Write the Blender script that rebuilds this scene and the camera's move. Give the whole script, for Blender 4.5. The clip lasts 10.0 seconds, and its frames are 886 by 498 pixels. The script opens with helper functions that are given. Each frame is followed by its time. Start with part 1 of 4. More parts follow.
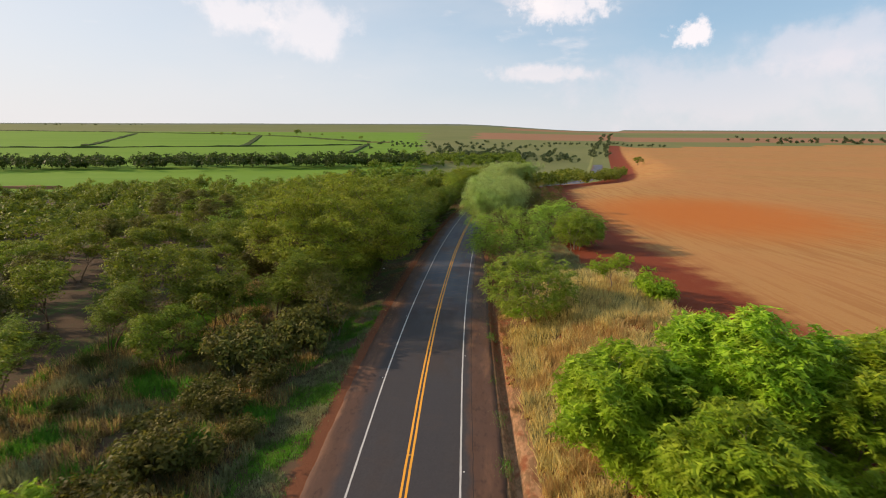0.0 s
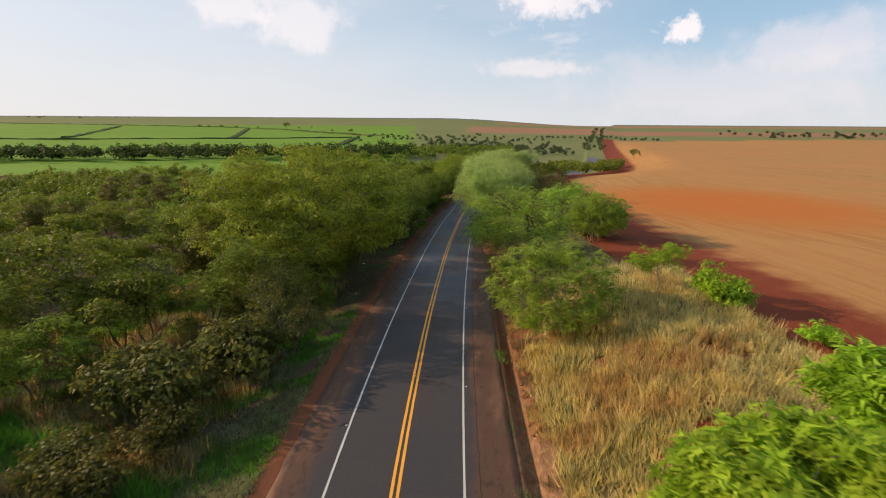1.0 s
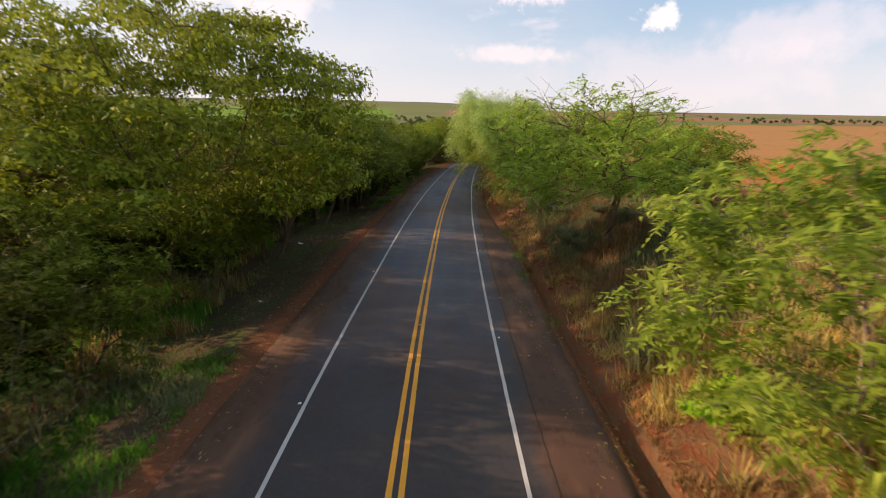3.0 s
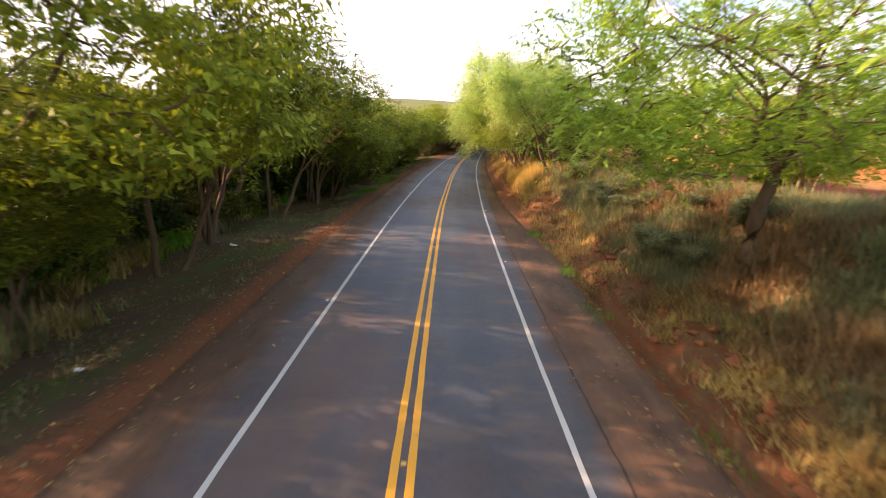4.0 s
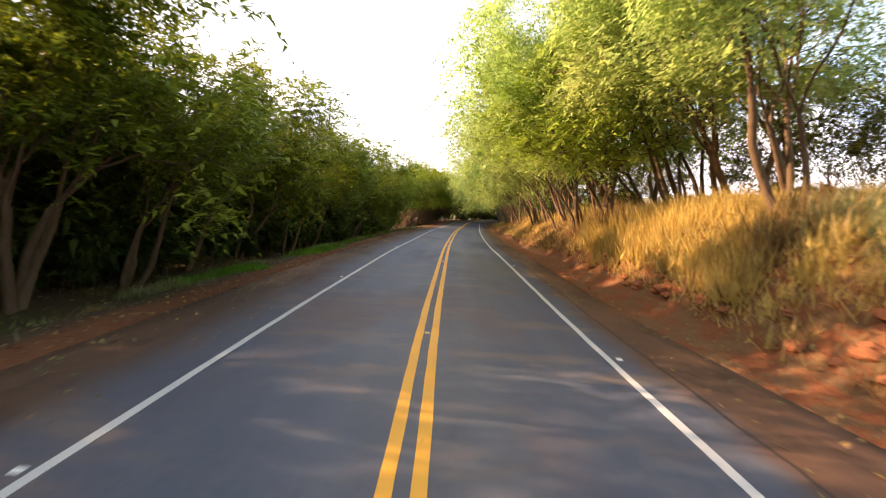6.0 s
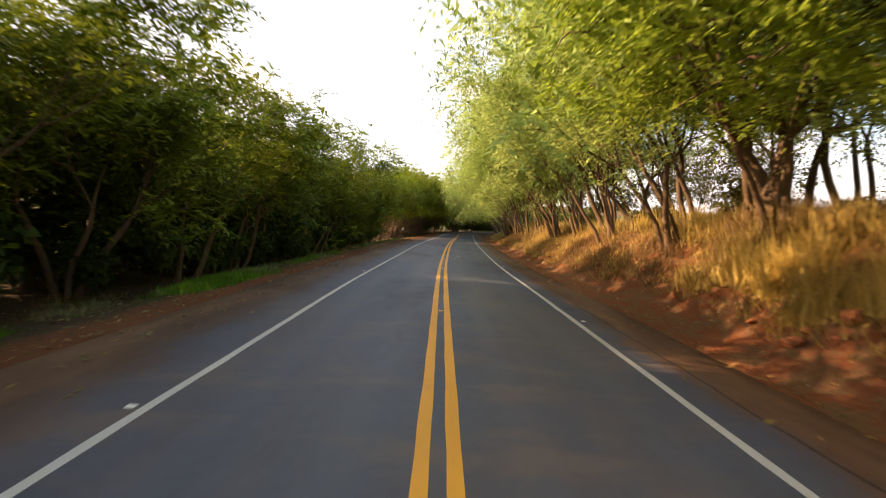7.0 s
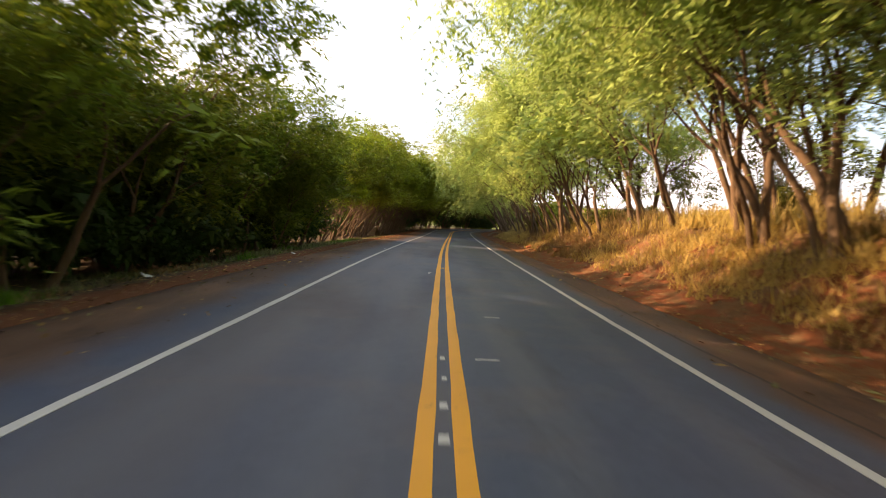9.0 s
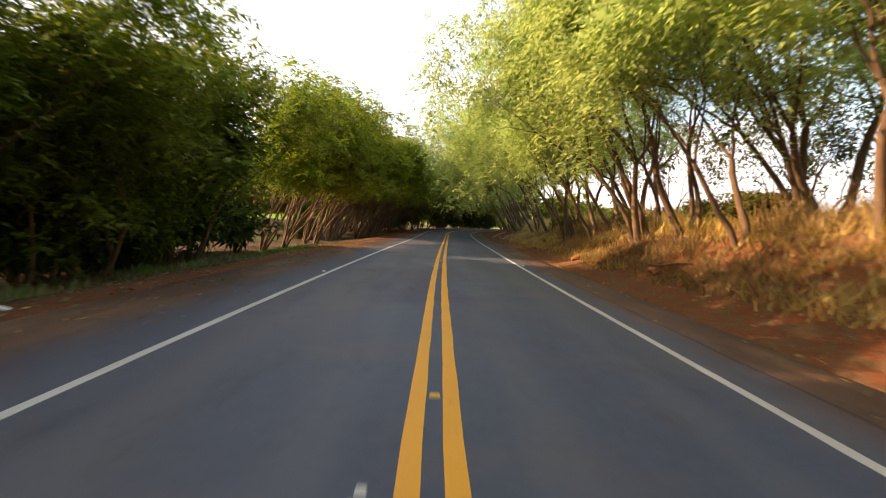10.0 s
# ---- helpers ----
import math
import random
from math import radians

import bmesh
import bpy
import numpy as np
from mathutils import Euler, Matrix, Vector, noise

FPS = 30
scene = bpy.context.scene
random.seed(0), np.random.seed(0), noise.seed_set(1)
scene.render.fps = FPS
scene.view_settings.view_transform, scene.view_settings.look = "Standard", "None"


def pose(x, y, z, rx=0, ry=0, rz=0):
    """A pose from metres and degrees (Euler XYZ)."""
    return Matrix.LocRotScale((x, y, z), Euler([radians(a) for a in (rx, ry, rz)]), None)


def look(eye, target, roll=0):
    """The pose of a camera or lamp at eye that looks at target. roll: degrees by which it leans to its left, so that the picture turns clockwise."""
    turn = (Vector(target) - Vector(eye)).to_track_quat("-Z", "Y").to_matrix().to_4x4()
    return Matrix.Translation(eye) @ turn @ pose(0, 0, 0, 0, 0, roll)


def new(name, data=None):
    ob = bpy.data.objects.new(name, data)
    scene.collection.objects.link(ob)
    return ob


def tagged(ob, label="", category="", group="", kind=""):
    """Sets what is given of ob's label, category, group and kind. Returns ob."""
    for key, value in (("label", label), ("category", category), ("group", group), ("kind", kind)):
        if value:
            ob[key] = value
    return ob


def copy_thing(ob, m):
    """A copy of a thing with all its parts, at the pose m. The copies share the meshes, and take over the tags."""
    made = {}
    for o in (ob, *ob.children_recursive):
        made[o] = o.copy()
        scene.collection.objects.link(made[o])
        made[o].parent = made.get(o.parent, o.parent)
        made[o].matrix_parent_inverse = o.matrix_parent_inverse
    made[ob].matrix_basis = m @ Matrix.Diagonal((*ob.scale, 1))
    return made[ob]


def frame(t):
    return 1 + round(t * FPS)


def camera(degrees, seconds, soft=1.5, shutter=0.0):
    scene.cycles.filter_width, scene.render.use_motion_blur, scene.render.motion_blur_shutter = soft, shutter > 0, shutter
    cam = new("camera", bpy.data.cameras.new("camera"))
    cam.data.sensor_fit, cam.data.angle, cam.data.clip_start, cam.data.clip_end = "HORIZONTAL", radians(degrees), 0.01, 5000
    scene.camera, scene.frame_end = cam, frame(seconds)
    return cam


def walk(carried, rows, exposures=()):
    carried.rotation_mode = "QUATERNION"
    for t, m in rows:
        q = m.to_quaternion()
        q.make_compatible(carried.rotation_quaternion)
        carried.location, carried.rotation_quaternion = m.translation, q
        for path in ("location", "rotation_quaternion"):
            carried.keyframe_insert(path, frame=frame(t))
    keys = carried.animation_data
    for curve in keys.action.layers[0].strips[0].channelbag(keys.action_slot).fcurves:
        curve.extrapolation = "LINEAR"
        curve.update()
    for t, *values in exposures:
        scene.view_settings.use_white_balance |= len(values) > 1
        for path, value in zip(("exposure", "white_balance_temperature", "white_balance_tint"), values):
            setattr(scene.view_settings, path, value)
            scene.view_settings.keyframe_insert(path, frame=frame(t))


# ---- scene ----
cam = camera(82.1, 10.0, soft=1.0, shutter=0.25)

# seconds, eye, yaw to the left, pitch, lean to the left
PATH = [
    (0.0, (3.419, 16.969, 22.914), 3.67, -12.24, 0.25),
    (0.5, (2.985, 23.925, 21.118), 3.24, -12.36, 0.25),
    (1.0, (2.462, 31.420, 19.188), 2.69, -12.79, 0.41),
    (1.5, (1.945, 39.066, 17.137), 2.28, -13.16, 0.31),
    (2.0, (1.359, 46.551, 14.852), 1.44, -13.34, -0.15),
    (2.5, (0.808, 53.819, 12.850), 0.79, -13.73, -0.29),
    (2.7, (0.467, 56.688, 12.074), 0.63, -14.04, 0.21),
    (3.8, (-0.529, 71.873, 8.481), -0.58, -14.44, 2.18),
    (4.0, (-0.588, 75.215, 7.866), -0.47, -14.44, 2.16),
    (4.5, (-0.602, 83.834, 6.321), -0.27, -14.32, 2.32),
    (5.0, (-0.522, 92.299, 4.839), -0.78, -13.57, 2.19),
    (5.2, (-0.505, 95.618, 4.363), -1.11, -12.64, 2.55),
    (5.5, (-0.511, 100.471, 3.843), -1.74, -10.03, 2.28),
    (5.7, (-0.498, 103.467, 3.628), -1.42, -7.59, 2.59),
    (6.8, (-0.464, 118.174, 2.966), -2.33, -4.07, 2.63),
    (7.0, (-0.457, 120.893, 2.838), -2.74, -4.11, 2.86),
    (7.5, (-0.337, 127.647, 2.530), -3.06, -4.25, 3.45),
    (8.0, (-0.042, 135.041, 2.167), -3.49, -4.20, 3.18),
    (8.5, (0.371, 142.771, 1.846), -3.61, -4.22, 3.37),
    (9.0, (0.852, 150.407, 1.552), -4.13, -4.29, 3.47),
    (9.5, (1.404, 158.068, 1.287), -4.40, -4.17, 3.40),
    (10.0, (1.946, 165.607, 1.112), -4.71, -4.31, 3.10),
]


def aim(eye, yaw, pitch):
    a, b = radians(yaw), radians(pitch)
    return Vector(eye) + Vector((-math.sin(a) * math.cos(b), math.cos(a) * math.cos(b), math.sin(b)))


walk(cam, [(t, look(eye, aim(eye, yaw, pitch), roll)) for t, eye, yaw, pitch, roll in PATH],
     exposures=[(0.0, 0.19, 7150, 20), (2.7, 0.28, 7450, 25), (4.0, 1.5, 8100, 34), (4.5, 2.2, 8200, 33), (5.0, 2.25, 8200, 31), (5.5, 2.05, 8200, 33), (7.0, 1.36, 8600, 29), (8.0, 1.55, 8500, 28), (9.0, 1.42, 8500, 29), (10.0, 1.46, 8500, 29)])

# ---- daylight: low sun from the left, a little ahead ----
SUN_UP, SUN_LEFT = 21.5, 80.0
world = bpy.data.worlds.new("sky")
scene.world = world
world.use_nodes = True
wn, wl = world.node_tree.nodes, world.node_tree.links
wn.clear()
sky = wn.new("ShaderNodeTexSky")
sky.sky_type, sky.sun_disc = "NISHITA", False
sky.sun_elevation, sky.sun_rotation = radians(SUN_UP), radians(-SUN_LEFT)
sky.air_density, sky.dust_density, sky.ozone_density = 1.0, 0.7, 1.6
back = wn.new("ShaderNodeBackground")
back.inputs[1].default_value = 0.101
wout = wn.new("ShaderNodeOutputWorld")
coord = wn.new("ShaderNodeTexCoord")
WHITE = (7.0, 7.5, 7.8, 1)


def sky_noise(scale, stretch, shift, lo, hi, detail):
    mp = wn.new("ShaderNodeMapping")
    mp.inputs["Scale"].default_value, mp.inputs["Location"].default_value = stretch, shift
    tx = wn.new("ShaderNodeTexNoise")
    tx.inputs["Scale"].default_value, tx.inputs["Detail"].default_value, tx.inputs["Roughness"].default_value = scale, detail, 0.55
    rp = wn.new("ShaderNodeMapRange")
    rp.interpolation_type = "SMOOTHSTEP"
    rp.inputs["From Min"].default_value, rp.inputs["From Max"].default_value = lo, hi
    wl.new(coord.outputs["Generated"], mp.inputs["Vector"])
    wl.new(mp.outputs[0], tx.inputs["Vector"])
    wl.new(tx.outputs["Fac"], rp.inputs["Value"])
    return rp.outputs[0]


def sky_mix(fac, a, b, share):
    sc = wn.new("ShaderNodeMath")
    sc.operation = "MULTIPLY"
    sc.inputs[1].default_value = share
    wl.new(fac, sc.inputs[0])
    mx = wn.new("ShaderNodeMix")
    mx.data_type = "RGBA"
    wl.new(sc.outputs[0], mx.inputs["Factor"])
    wl.new(a, mx.inputs["A"])
    mx.inputs["B"].default_value = b
    return mx.outputs["Result"]


# thin haze towards the horizon, a veil, and small white clouds
parts = wn.new("ShaderNodeSeparateXYZ")
wl.new(coord.outputs["Generated"], parts.inputs[0])
low_sky = wn.new("ShaderNodeMapRange")
low_sky.inputs["From Min"].default_value, low_sky.inputs["From Max"].default_value = 0.0, 0.30
low_sky.inputs["To Min"].default_value, low_sky.inputs["To Max"].default_value = 1.0, 0.72
wl.new(parts.outputs[2], low_sky.inputs["Value"])
tone = sky_mix(low_sky.outputs[0], sky.outputs[0], (3.4, 6.3, 8.8, 1), 0.62)
# whiter haze towards the sun's side and along the horizon
sunward = wn.new("ShaderNodeMapRange")
sunward.inputs["From Min"].default_value, sunward.inputs["From Max"].default_value = 0.35, -0.75
wl.new(parts.outputs[0], sunward.inputs["Value"])
tone = sky_mix(sunward.outputs[0], tone, (7.3, 7.8, 8.0, 1), 0.6)
horizon = wn.new("ShaderNodeMapRange")
horizon.interpolation_type = "SMOOTHSTEP"
horizon.inputs["From Min"].default_value, horizon.inputs["From Max"].default_value = 0.20, -0.01
wl.new(parts.outputs[2], horizon.inputs["Value"])
tone = sky_mix(horizon.outputs[0], tone, (6.6, 7.1, 7.4, 1), 0.7)
tone = sky_mix(sky_noise(2.2, (1, 1, 3.0), (0.3, 0.1, 0.4), 0.42, 0.70, 5), tone, WHITE, 0.22)
tone = sky_mix(sky_noise(4.6, (1, 1, 3.2), (1.35, 0.2, 0.15), 0.62, 0.76, 8), tone, (9.0, 8.8, 8.8, 1), 0.5)


def cloud(x, z, wide, tall, share, rag, tint):
    """A heap or streak of cloud round the direction (x, 1, z)."""
    mp = wn.new("ShaderNodeMapping")
    length = math.sqrt(1 + x * x + z * z)
    mp.inputs["Location"].default_value = (-x / length / wide, 0, -z / length / tall)
    mp.inputs["Scale"].default_value = (1 / wide, 0, 1 / tall)
    wl.new(coord.outputs["Generated"], mp.inputs["Vector"])
    size = wn.new("ShaderNodeVectorMath")
    size.operation = "LENGTH"
    wl.new(mp.outputs[0], size.inputs[0])
    tx = wn.new("ShaderNodeTexNoise")
    tx.inputs["Scale"].default_value, tx.inputs["Detail"].default_value, tx.inputs["Roughness"].default_value = 1.1 / max(tall, 0.02), 7, 0.6
    wl.new(coord.outputs["Generated"], tx.inputs["Vector"])
    add = wn.new("ShaderNodeMath")
    add.operation = "MULTIPLY_ADD"
    add.inputs[1].default_value = rag
    wl.new(tx.outputs["Fac"], add.inputs[0])
    wl.new(size.outputs["Value"], add.inputs[2])
    rp = wn.new("ShaderNodeMapRange")
    rp.interpolation_type = "SMOOTHSTEP"
    rp.inputs["From Min"].default_value, rp.inputs["From Max"].default_value = 1.0 + 0.5 * rag, 0.35 + 0.5 * rag
    wl.new(add.outputs[0], rp.inputs["Value"])
    front = wn.new("ShaderNodeMath")
    front.operation = "MULTIPLY"
    ahead = wn.new("ShaderNodeMath")
    ahead.operation = "GREATER_THAN"
    ahead.inputs[1].default_value = 0.0
    wl.new(parts.outputs[1], ahead.inputs[0])
    wl.new(rp.outputs[0], front.inputs[0])
    wl.new(ahead.outputs[0], front.inputs[1])
    return sky_mix(front.outputs[0], tone, tint, share)


for x, z, wide, tall, share, rag, tint in ((0.377, 0.186, 0.038, 0.028, 0.75, 2.8, (9.4, 9.4, 9.6, 1)),
                                           (0.154, 0.235, 0.094, 0.033, 0.65, 2.6, (9.2, 9.2, 9.4, 1)),
                                           (0.448, 0.084, 0.289, 0.078, 0.3, 2.0, (7.8, 7.6, 8.1, 1)),
                                           (0.119, 0.119, 0.122, 0.020, 0.50, 1.2, (8.6, 8.4, 8.6, 1)),
                                           (-0.442, 0.227, 0.078, 0.038, 0.5, 1.8, (9, 9, 9.2, 1)),
                                           (-0.319, 0.201, 0.089, 0.067, 0.5, 2.0, (9, 9, 9.2, 1)),
                                           (0.632, 0.165, 0.133, 0.056, 0.35, 1.5, (8.6, 8.2, 8.5, 1)),
                                           (-0.153, 0.286, 0.133, 0.033, 0.50, 1.3, (9, 9, 9, 1))):
    tone = cloud(x, z, wide, tall, share, rag, tint)
wl.new(tone, back.inputs[0])
wl.new(back.outputs[0], wout.inputs[0])

sun_data = bpy.data.lights.new("sun", "SUN")
sun_data.energy, sun_data.angle, sun_data.color = 5.0, radians(0.6), (1.0, 0.81, 0.56)
sun = new("sun", sun_data)
su, sl = radians(SUN_UP), radians(SUN_LEFT)
SUN_DIR = Vector((-math.sin(sl) * math.cos(su), math.cos(sl) * math.cos(su), math.sin(su)))
sun.matrix_world = look(SUN_DIR * 60, (0, 0, 0))

# ---- materials ----
class Mat:
    """A node material with short helpers."""

    def __init__(self, name, rough=0.8, spec=0.3):
        self.m = bpy.data.materials.new(name)
        self.m.use_nodes = True
        self.n, self.l = self.m.node_tree.nodes, self.m.node_tree.links
        self.b = self.n["Principled BSDF"]
        self.b.inputs["Roughness"].default_value = rough
        self.b.inputs["Specular IOR Level"].default_value = spec
        self.geo = None

    def pos(self):
        if self.geo is None:
            self.geo = self.n.new("ShaderNodeNewGeometry")
        return self.geo.outputs["Position"]

    def put(self, socket, value):
        if isinstance(value, bpy.types.NodeSocket):
            self.l.new(value, socket)
        else:
            socket.default_value = value

    def noise(self, scale, detail=4.0, rough=0.55, stretch=(1, 1, 1), vec=None):
        mp = self.n.new("ShaderNodeMapping")
        mp.inputs["Scale"].default_value = stretch
        self.l.new(vec or self.pos(), mp.inputs["Vector"])
        t = self.n.new("ShaderNodeTexNoise")
        t.inputs["Scale"].default_value, t.inputs["Detail"].default_value, t.inputs["Roughness"].default_value = scale, detail, rough
        self.l.new(mp.outputs[0], t.inputs["Vector"])
        return t.outputs["Fac"]

    def math(self, op, a, b=0.0, clamp=False):
        t = self.n.new("ShaderNodeMath")
        t.operation, t.use_clamp = op, clamp
        self.put(t.inputs[0], a)
        self.put(t.inputs[1], b)
        return t.outputs[0]

    def step(self, v, lo, hi):
        """0 at lo, 1 at hi, smooth between."""
        t = self.n.new("ShaderNodeMapRange")
        t.interpolation_type = "SMOOTHSTEP"
        self.put(t.inputs["Value"], v)
        flip = lo > hi
        t.inputs["From Min"].default_value, t.inputs["From Max"].default_value = (hi, lo) if flip else (lo, hi)
        t.inputs["To Min"].default_value, t.inputs["To Max"].default_value = (1.0, 0.0) if flip else (0.0, 1.0)
        return t.outputs[0]

    def mix(self, f, a, b):
        t = self.n.new("ShaderNodeMix")
        t.data_type = "RGBA"
        self.put(t.inputs["Factor"], f)
        self.put(t.inputs["A"], (*a, 1) if isinstance(a, tuple) else a)
        self.put(t.inputs["B"], (*b, 1) if isinstance(b, tuple) else b)
        return t.outputs["Result"]

    def color(self, c):
        self.put(self.b.inputs["Base Color"], (*c, 1) if isinstance(c, tuple) else c)
        return self

    def bump(self, height, strength=0.4, dist=0.03):
        t = self.n.new("ShaderNodeBump")
        t.inputs["Strength"].default_value, t.inputs["Distance"].default_value = strength, dist
        self.l.new(height, t.inputs["Height"])
        self.l.new(t.outputs[0], self.b.inputs["Normal"])
        return self

    def road_uv(self):
        t = self.n.new("ShaderNodeUVMap")
        t.uv_map = "along"
        s = self.n.new("ShaderNodeSeparateXYZ")
        self.l.new(t.outputs[0], s.inputs[0])
        return s.outputs[0], s.outputs[1]

    def island(self):
        self.pos()
        return self.geo.outputs["Random Per Island"]

    def own(self):
        return self.n.new("ShaderNodeObjectInfo").outputs["Random"]


def leaf_material(name, dark, light, tip, thin=0.45):
    k = Mat(name, 0.6, 0.14)
    c = k.mix(k.island(), dark, light)
    c = k.mix(k.step(k.noise(0.35, 2), 0.45, 0.75), c, tip)
    v = k.n.new("ShaderNodeHueSaturation")
    k.put(v.inputs["Hue"], k.math("ADD", k.math("MULTIPLY", k.own(), 0.035), 0.483))
    # lit clumps and dark gaps of a crown, painted into the value by noise
    clump_light = k.math("ADD", k.math("MULTIPLY", k.step(k.noise(1.0, 3, 0.6), 0.36, 0.64), 0.6), 0.68)
    k.put(v.inputs["Value"], k.math("MULTIPLY", k.math("ADD", k.math("MULTIPLY", k.own(), 0.45), 0.8), clump_light))
    k.l.new(c, v.inputs["Color"])
    k.l.new(v.outputs[0], k.b.inputs["Base Color"])
    tr = k.n.new("ShaderNodeBsdfTranslucent")
    bright = k.mix(0.4, v.outputs[0], tuple(min(1.0, 1.9 * t) for t in light))
    k.l.new(bright, tr.inputs["Color"])
    mx = k.n.new("ShaderNodeMixShader")
    mx.inputs[0].default_value = thin
    k.l.new(k.b.outputs[0], mx.inputs[1])
    k.l.new(tr.outputs[0], mx.inputs[2])
    k.l.new(mx.outputs[0], k.n["Material Output"].inputs["Surface"])
    return k.m


LEAF_LIME = leaf_material("leaf_lime", (0.175, 0.26, 0.066), (0.34, 0.435, 0.135), (0.41, 0.465, 0.16), 0.54)
LEAF_GREEN = leaf_material("leaf_green", (0.076, 0.112, 0.012), (0.178, 0.225, 0.022), (0.235, 0.25, 0.032), 0.32)
LEAF_DARK = leaf_material("leaf_dark", (0.062, 0.102, 0.012), (0.15, 0.205, 0.021), (0.2, 0.23, 0.03), 0.34)
LEAF_DOME = leaf_material("leaf_dome", (0.11, 0.165, 0.015), (0.245, 0.305, 0.028), (0.3, 0.32, 0.038), 0.32)
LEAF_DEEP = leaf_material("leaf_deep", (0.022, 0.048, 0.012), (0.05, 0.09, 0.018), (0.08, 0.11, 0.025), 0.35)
LEAF_FRESH = leaf_material("leaf_fresh", (0.14, 0.26, 0.016), (0.28, 0.43, 0.030), (0.33, 0.45, 0.04), 0.40)
LEAF_ASH = leaf_material("leaf_ash", (0.14, 0.225, 0.03), (0.28, 0.39, 0.055), (0.33, 0.41, 0.065), 0.45)
LEAF_DULL = leaf_material("leaf_dull", (0.05, 0.058, 0.012), (0.115, 0.118, 0.022), (0.16, 0.13, 0.032), 0.34)
# far foliage: paler, greyer green with distance haze put into the colour
LEAF_FAR = leaf_material("leaf_far_hazed", (0.05, 0.075, 0.03), (0.085, 0.115, 0.045), (0.11, 0.13, 0.05), 0.2)
GRASS_DRY = leaf_material("grass_dry", (0.27, 0.175, 0.058), (0.52, 0.365, 0.14), (0.40, 0.275, 0.09), 0.42)
GRASS_OLIVE = leaf_material("grass_olive", (0.1, 0.115, 0.052), (0.235, 0.235, 0.112), (0.16, 0.175, 0.07), 0.34)
GRASS_BROWN = leaf_material("grass_brown", (0.12, 0.068, 0.034), (0.30, 0.185, 0.085), (0.20, 0.125, 0.05), 0.25)
GRASS_STRAW = leaf_material("grass_straw", (0.4, 0.305, 0.09), (0.75, 0.6, 0.235), (0.58, 0.45, 0.14), 0.5)
GRASS_GREEN = leaf_material("grass_green", (0.045, 0.13, 0.012), (0.10, 0.25, 0.022), (0.13, 0.22, 0.03), 0.38)

k = Mat("bark", 0.9, 0.15)
g = k.noise(9, 5, 0.6, (1, 1, 0.18))
k.color(k.mix(g, k.mix(k.own(), (0.035, 0.024, 0.018), (0.08, 0.052, 0.033)), (0.22, 0.14, 0.085)))
k.bump(g, 0.7, 0.03)
BARK = k.m
k = Mat("bark_pale", 0.9, 0.15)
g = k.noise(12, 5, 0.6, (1, 1, 0.2))
k.color(k.mix(g, (0.13, 0.095, 0.065), (0.36, 0.29, 0.22)))
k.bump(g, 0.6, 0.02)
BARK_PALE = k.m

# asphalt: bluish lanes, red dust, painted sunlit patches, a darker near stretch, brown shoulders
k = Mat("asphalt", 0.62, 0.22)
u, v = k.road_uv()
fine = k.noise(55, 3, 0.7)
wob = k.math("MULTIPLY", k.math("SUBTRACT", k.noise(0.5, 4), 0.5), 1.2)
uw = k.math("ADD", u, wob)
grit = k.math("ADD", k.math("MULTIPLY", fine, 0.45), k.math("SUBTRACT", k.math("MULTIPLY", k.noise(6, 6, 0.75), 0.9), 0.18), True)
lane = k.mix(grit, (0.030, 0.044, 0.077), (0.072, 0.099, 0.157))
lane = k.mix(k.math("MULTIPLY", k.step(k.noise(0.35, 3, 0.5, (1, 0.12, 1)), 0.42, 0.7), 0.55), lane, (0.135, 0.112, 0.10))
tracks = k.math("ABSOLUTE", k.math("SUBTRACT", k.math("ABSOLUTE", k.math("ADD", u, k.math("MULTIPLY", k.math("SUBTRACT", k.noise(0.15, 2), 0.5), 0.5))), 1.8))
worn = k.step(k.math("ABSOLUTE", k.math("SUBTRACT", tracks, 0.8)), 0.42, 0.08)
lane = k.mix(k.math("MULTIPLY", worn, k.math("MULTIPLY", k.noise(1.2, 4, 0.6, (1, 0.12, 1)), 0.6)), lane, (0.110, 0.122, 0.148))
stain = k.step(k.noise(1.6, 5, 0.65, (1, 0.3, 1)), 0.56, 0.72)
lane = k.mix(k.math("MULTIPLY", stain, 0.4), lane, (0.028, 0.033, 0.046))
# tan blots painted as dappled sunlight, stronger before v 118 to 140
sun_blot = k.step(k.noise(0.9, 4, 0.6, (0.45, 1, 1)), 0.5, 0.66)
near_warm = k.step(k.math("ADD", v, k.math("MULTIPLY", k.math("SUBTRACT", k.noise(0.2, 3), 0.5), 20)), 140, 118)
near_warm = k.math("ADD", k.math("MULTIPLY", near_warm, 0.7), 0.3)
lane = k.mix(k.math("MULTIPLY", near_warm, 0.5), lane, k.mix(grit, (0.052, 0.052, 0.054), (0.115, 0.113, 0.115)))
lane = k.mix(k.math("MULTIPLY", k.math("MULTIPLY", sun_blot, near_warm), 0.55), lane, (0.165, 0.118, 0.095))
# red dust, strengthened to paint sunlit patches as well
dust_sun = k.step(k.noise(0.22, 5, 0.6, (1, 0.35, 1)), 0.46, 0.72)
lane = k.mix(k.math("MULTIPLY", k.math("MULTIPLY", dust_sun, near_warm), 0.5), lane, (0.22, 0.125, 0.085))
# near stretch darker and browner: shade put into the asphalt colour
near_dark = k.step(k.math("ADD", v, k.math("MULTIPLY", k.math("SUBTRACT", k.noise(0.25, 3), 0.5), 24)), 92, 72)
lane = k.mix(k.math("MULTIPLY", near_dark, 0.9), lane, k.mix(grit, (0.022, 0.020, 0.021), (0.066, 0.056, 0.054)))
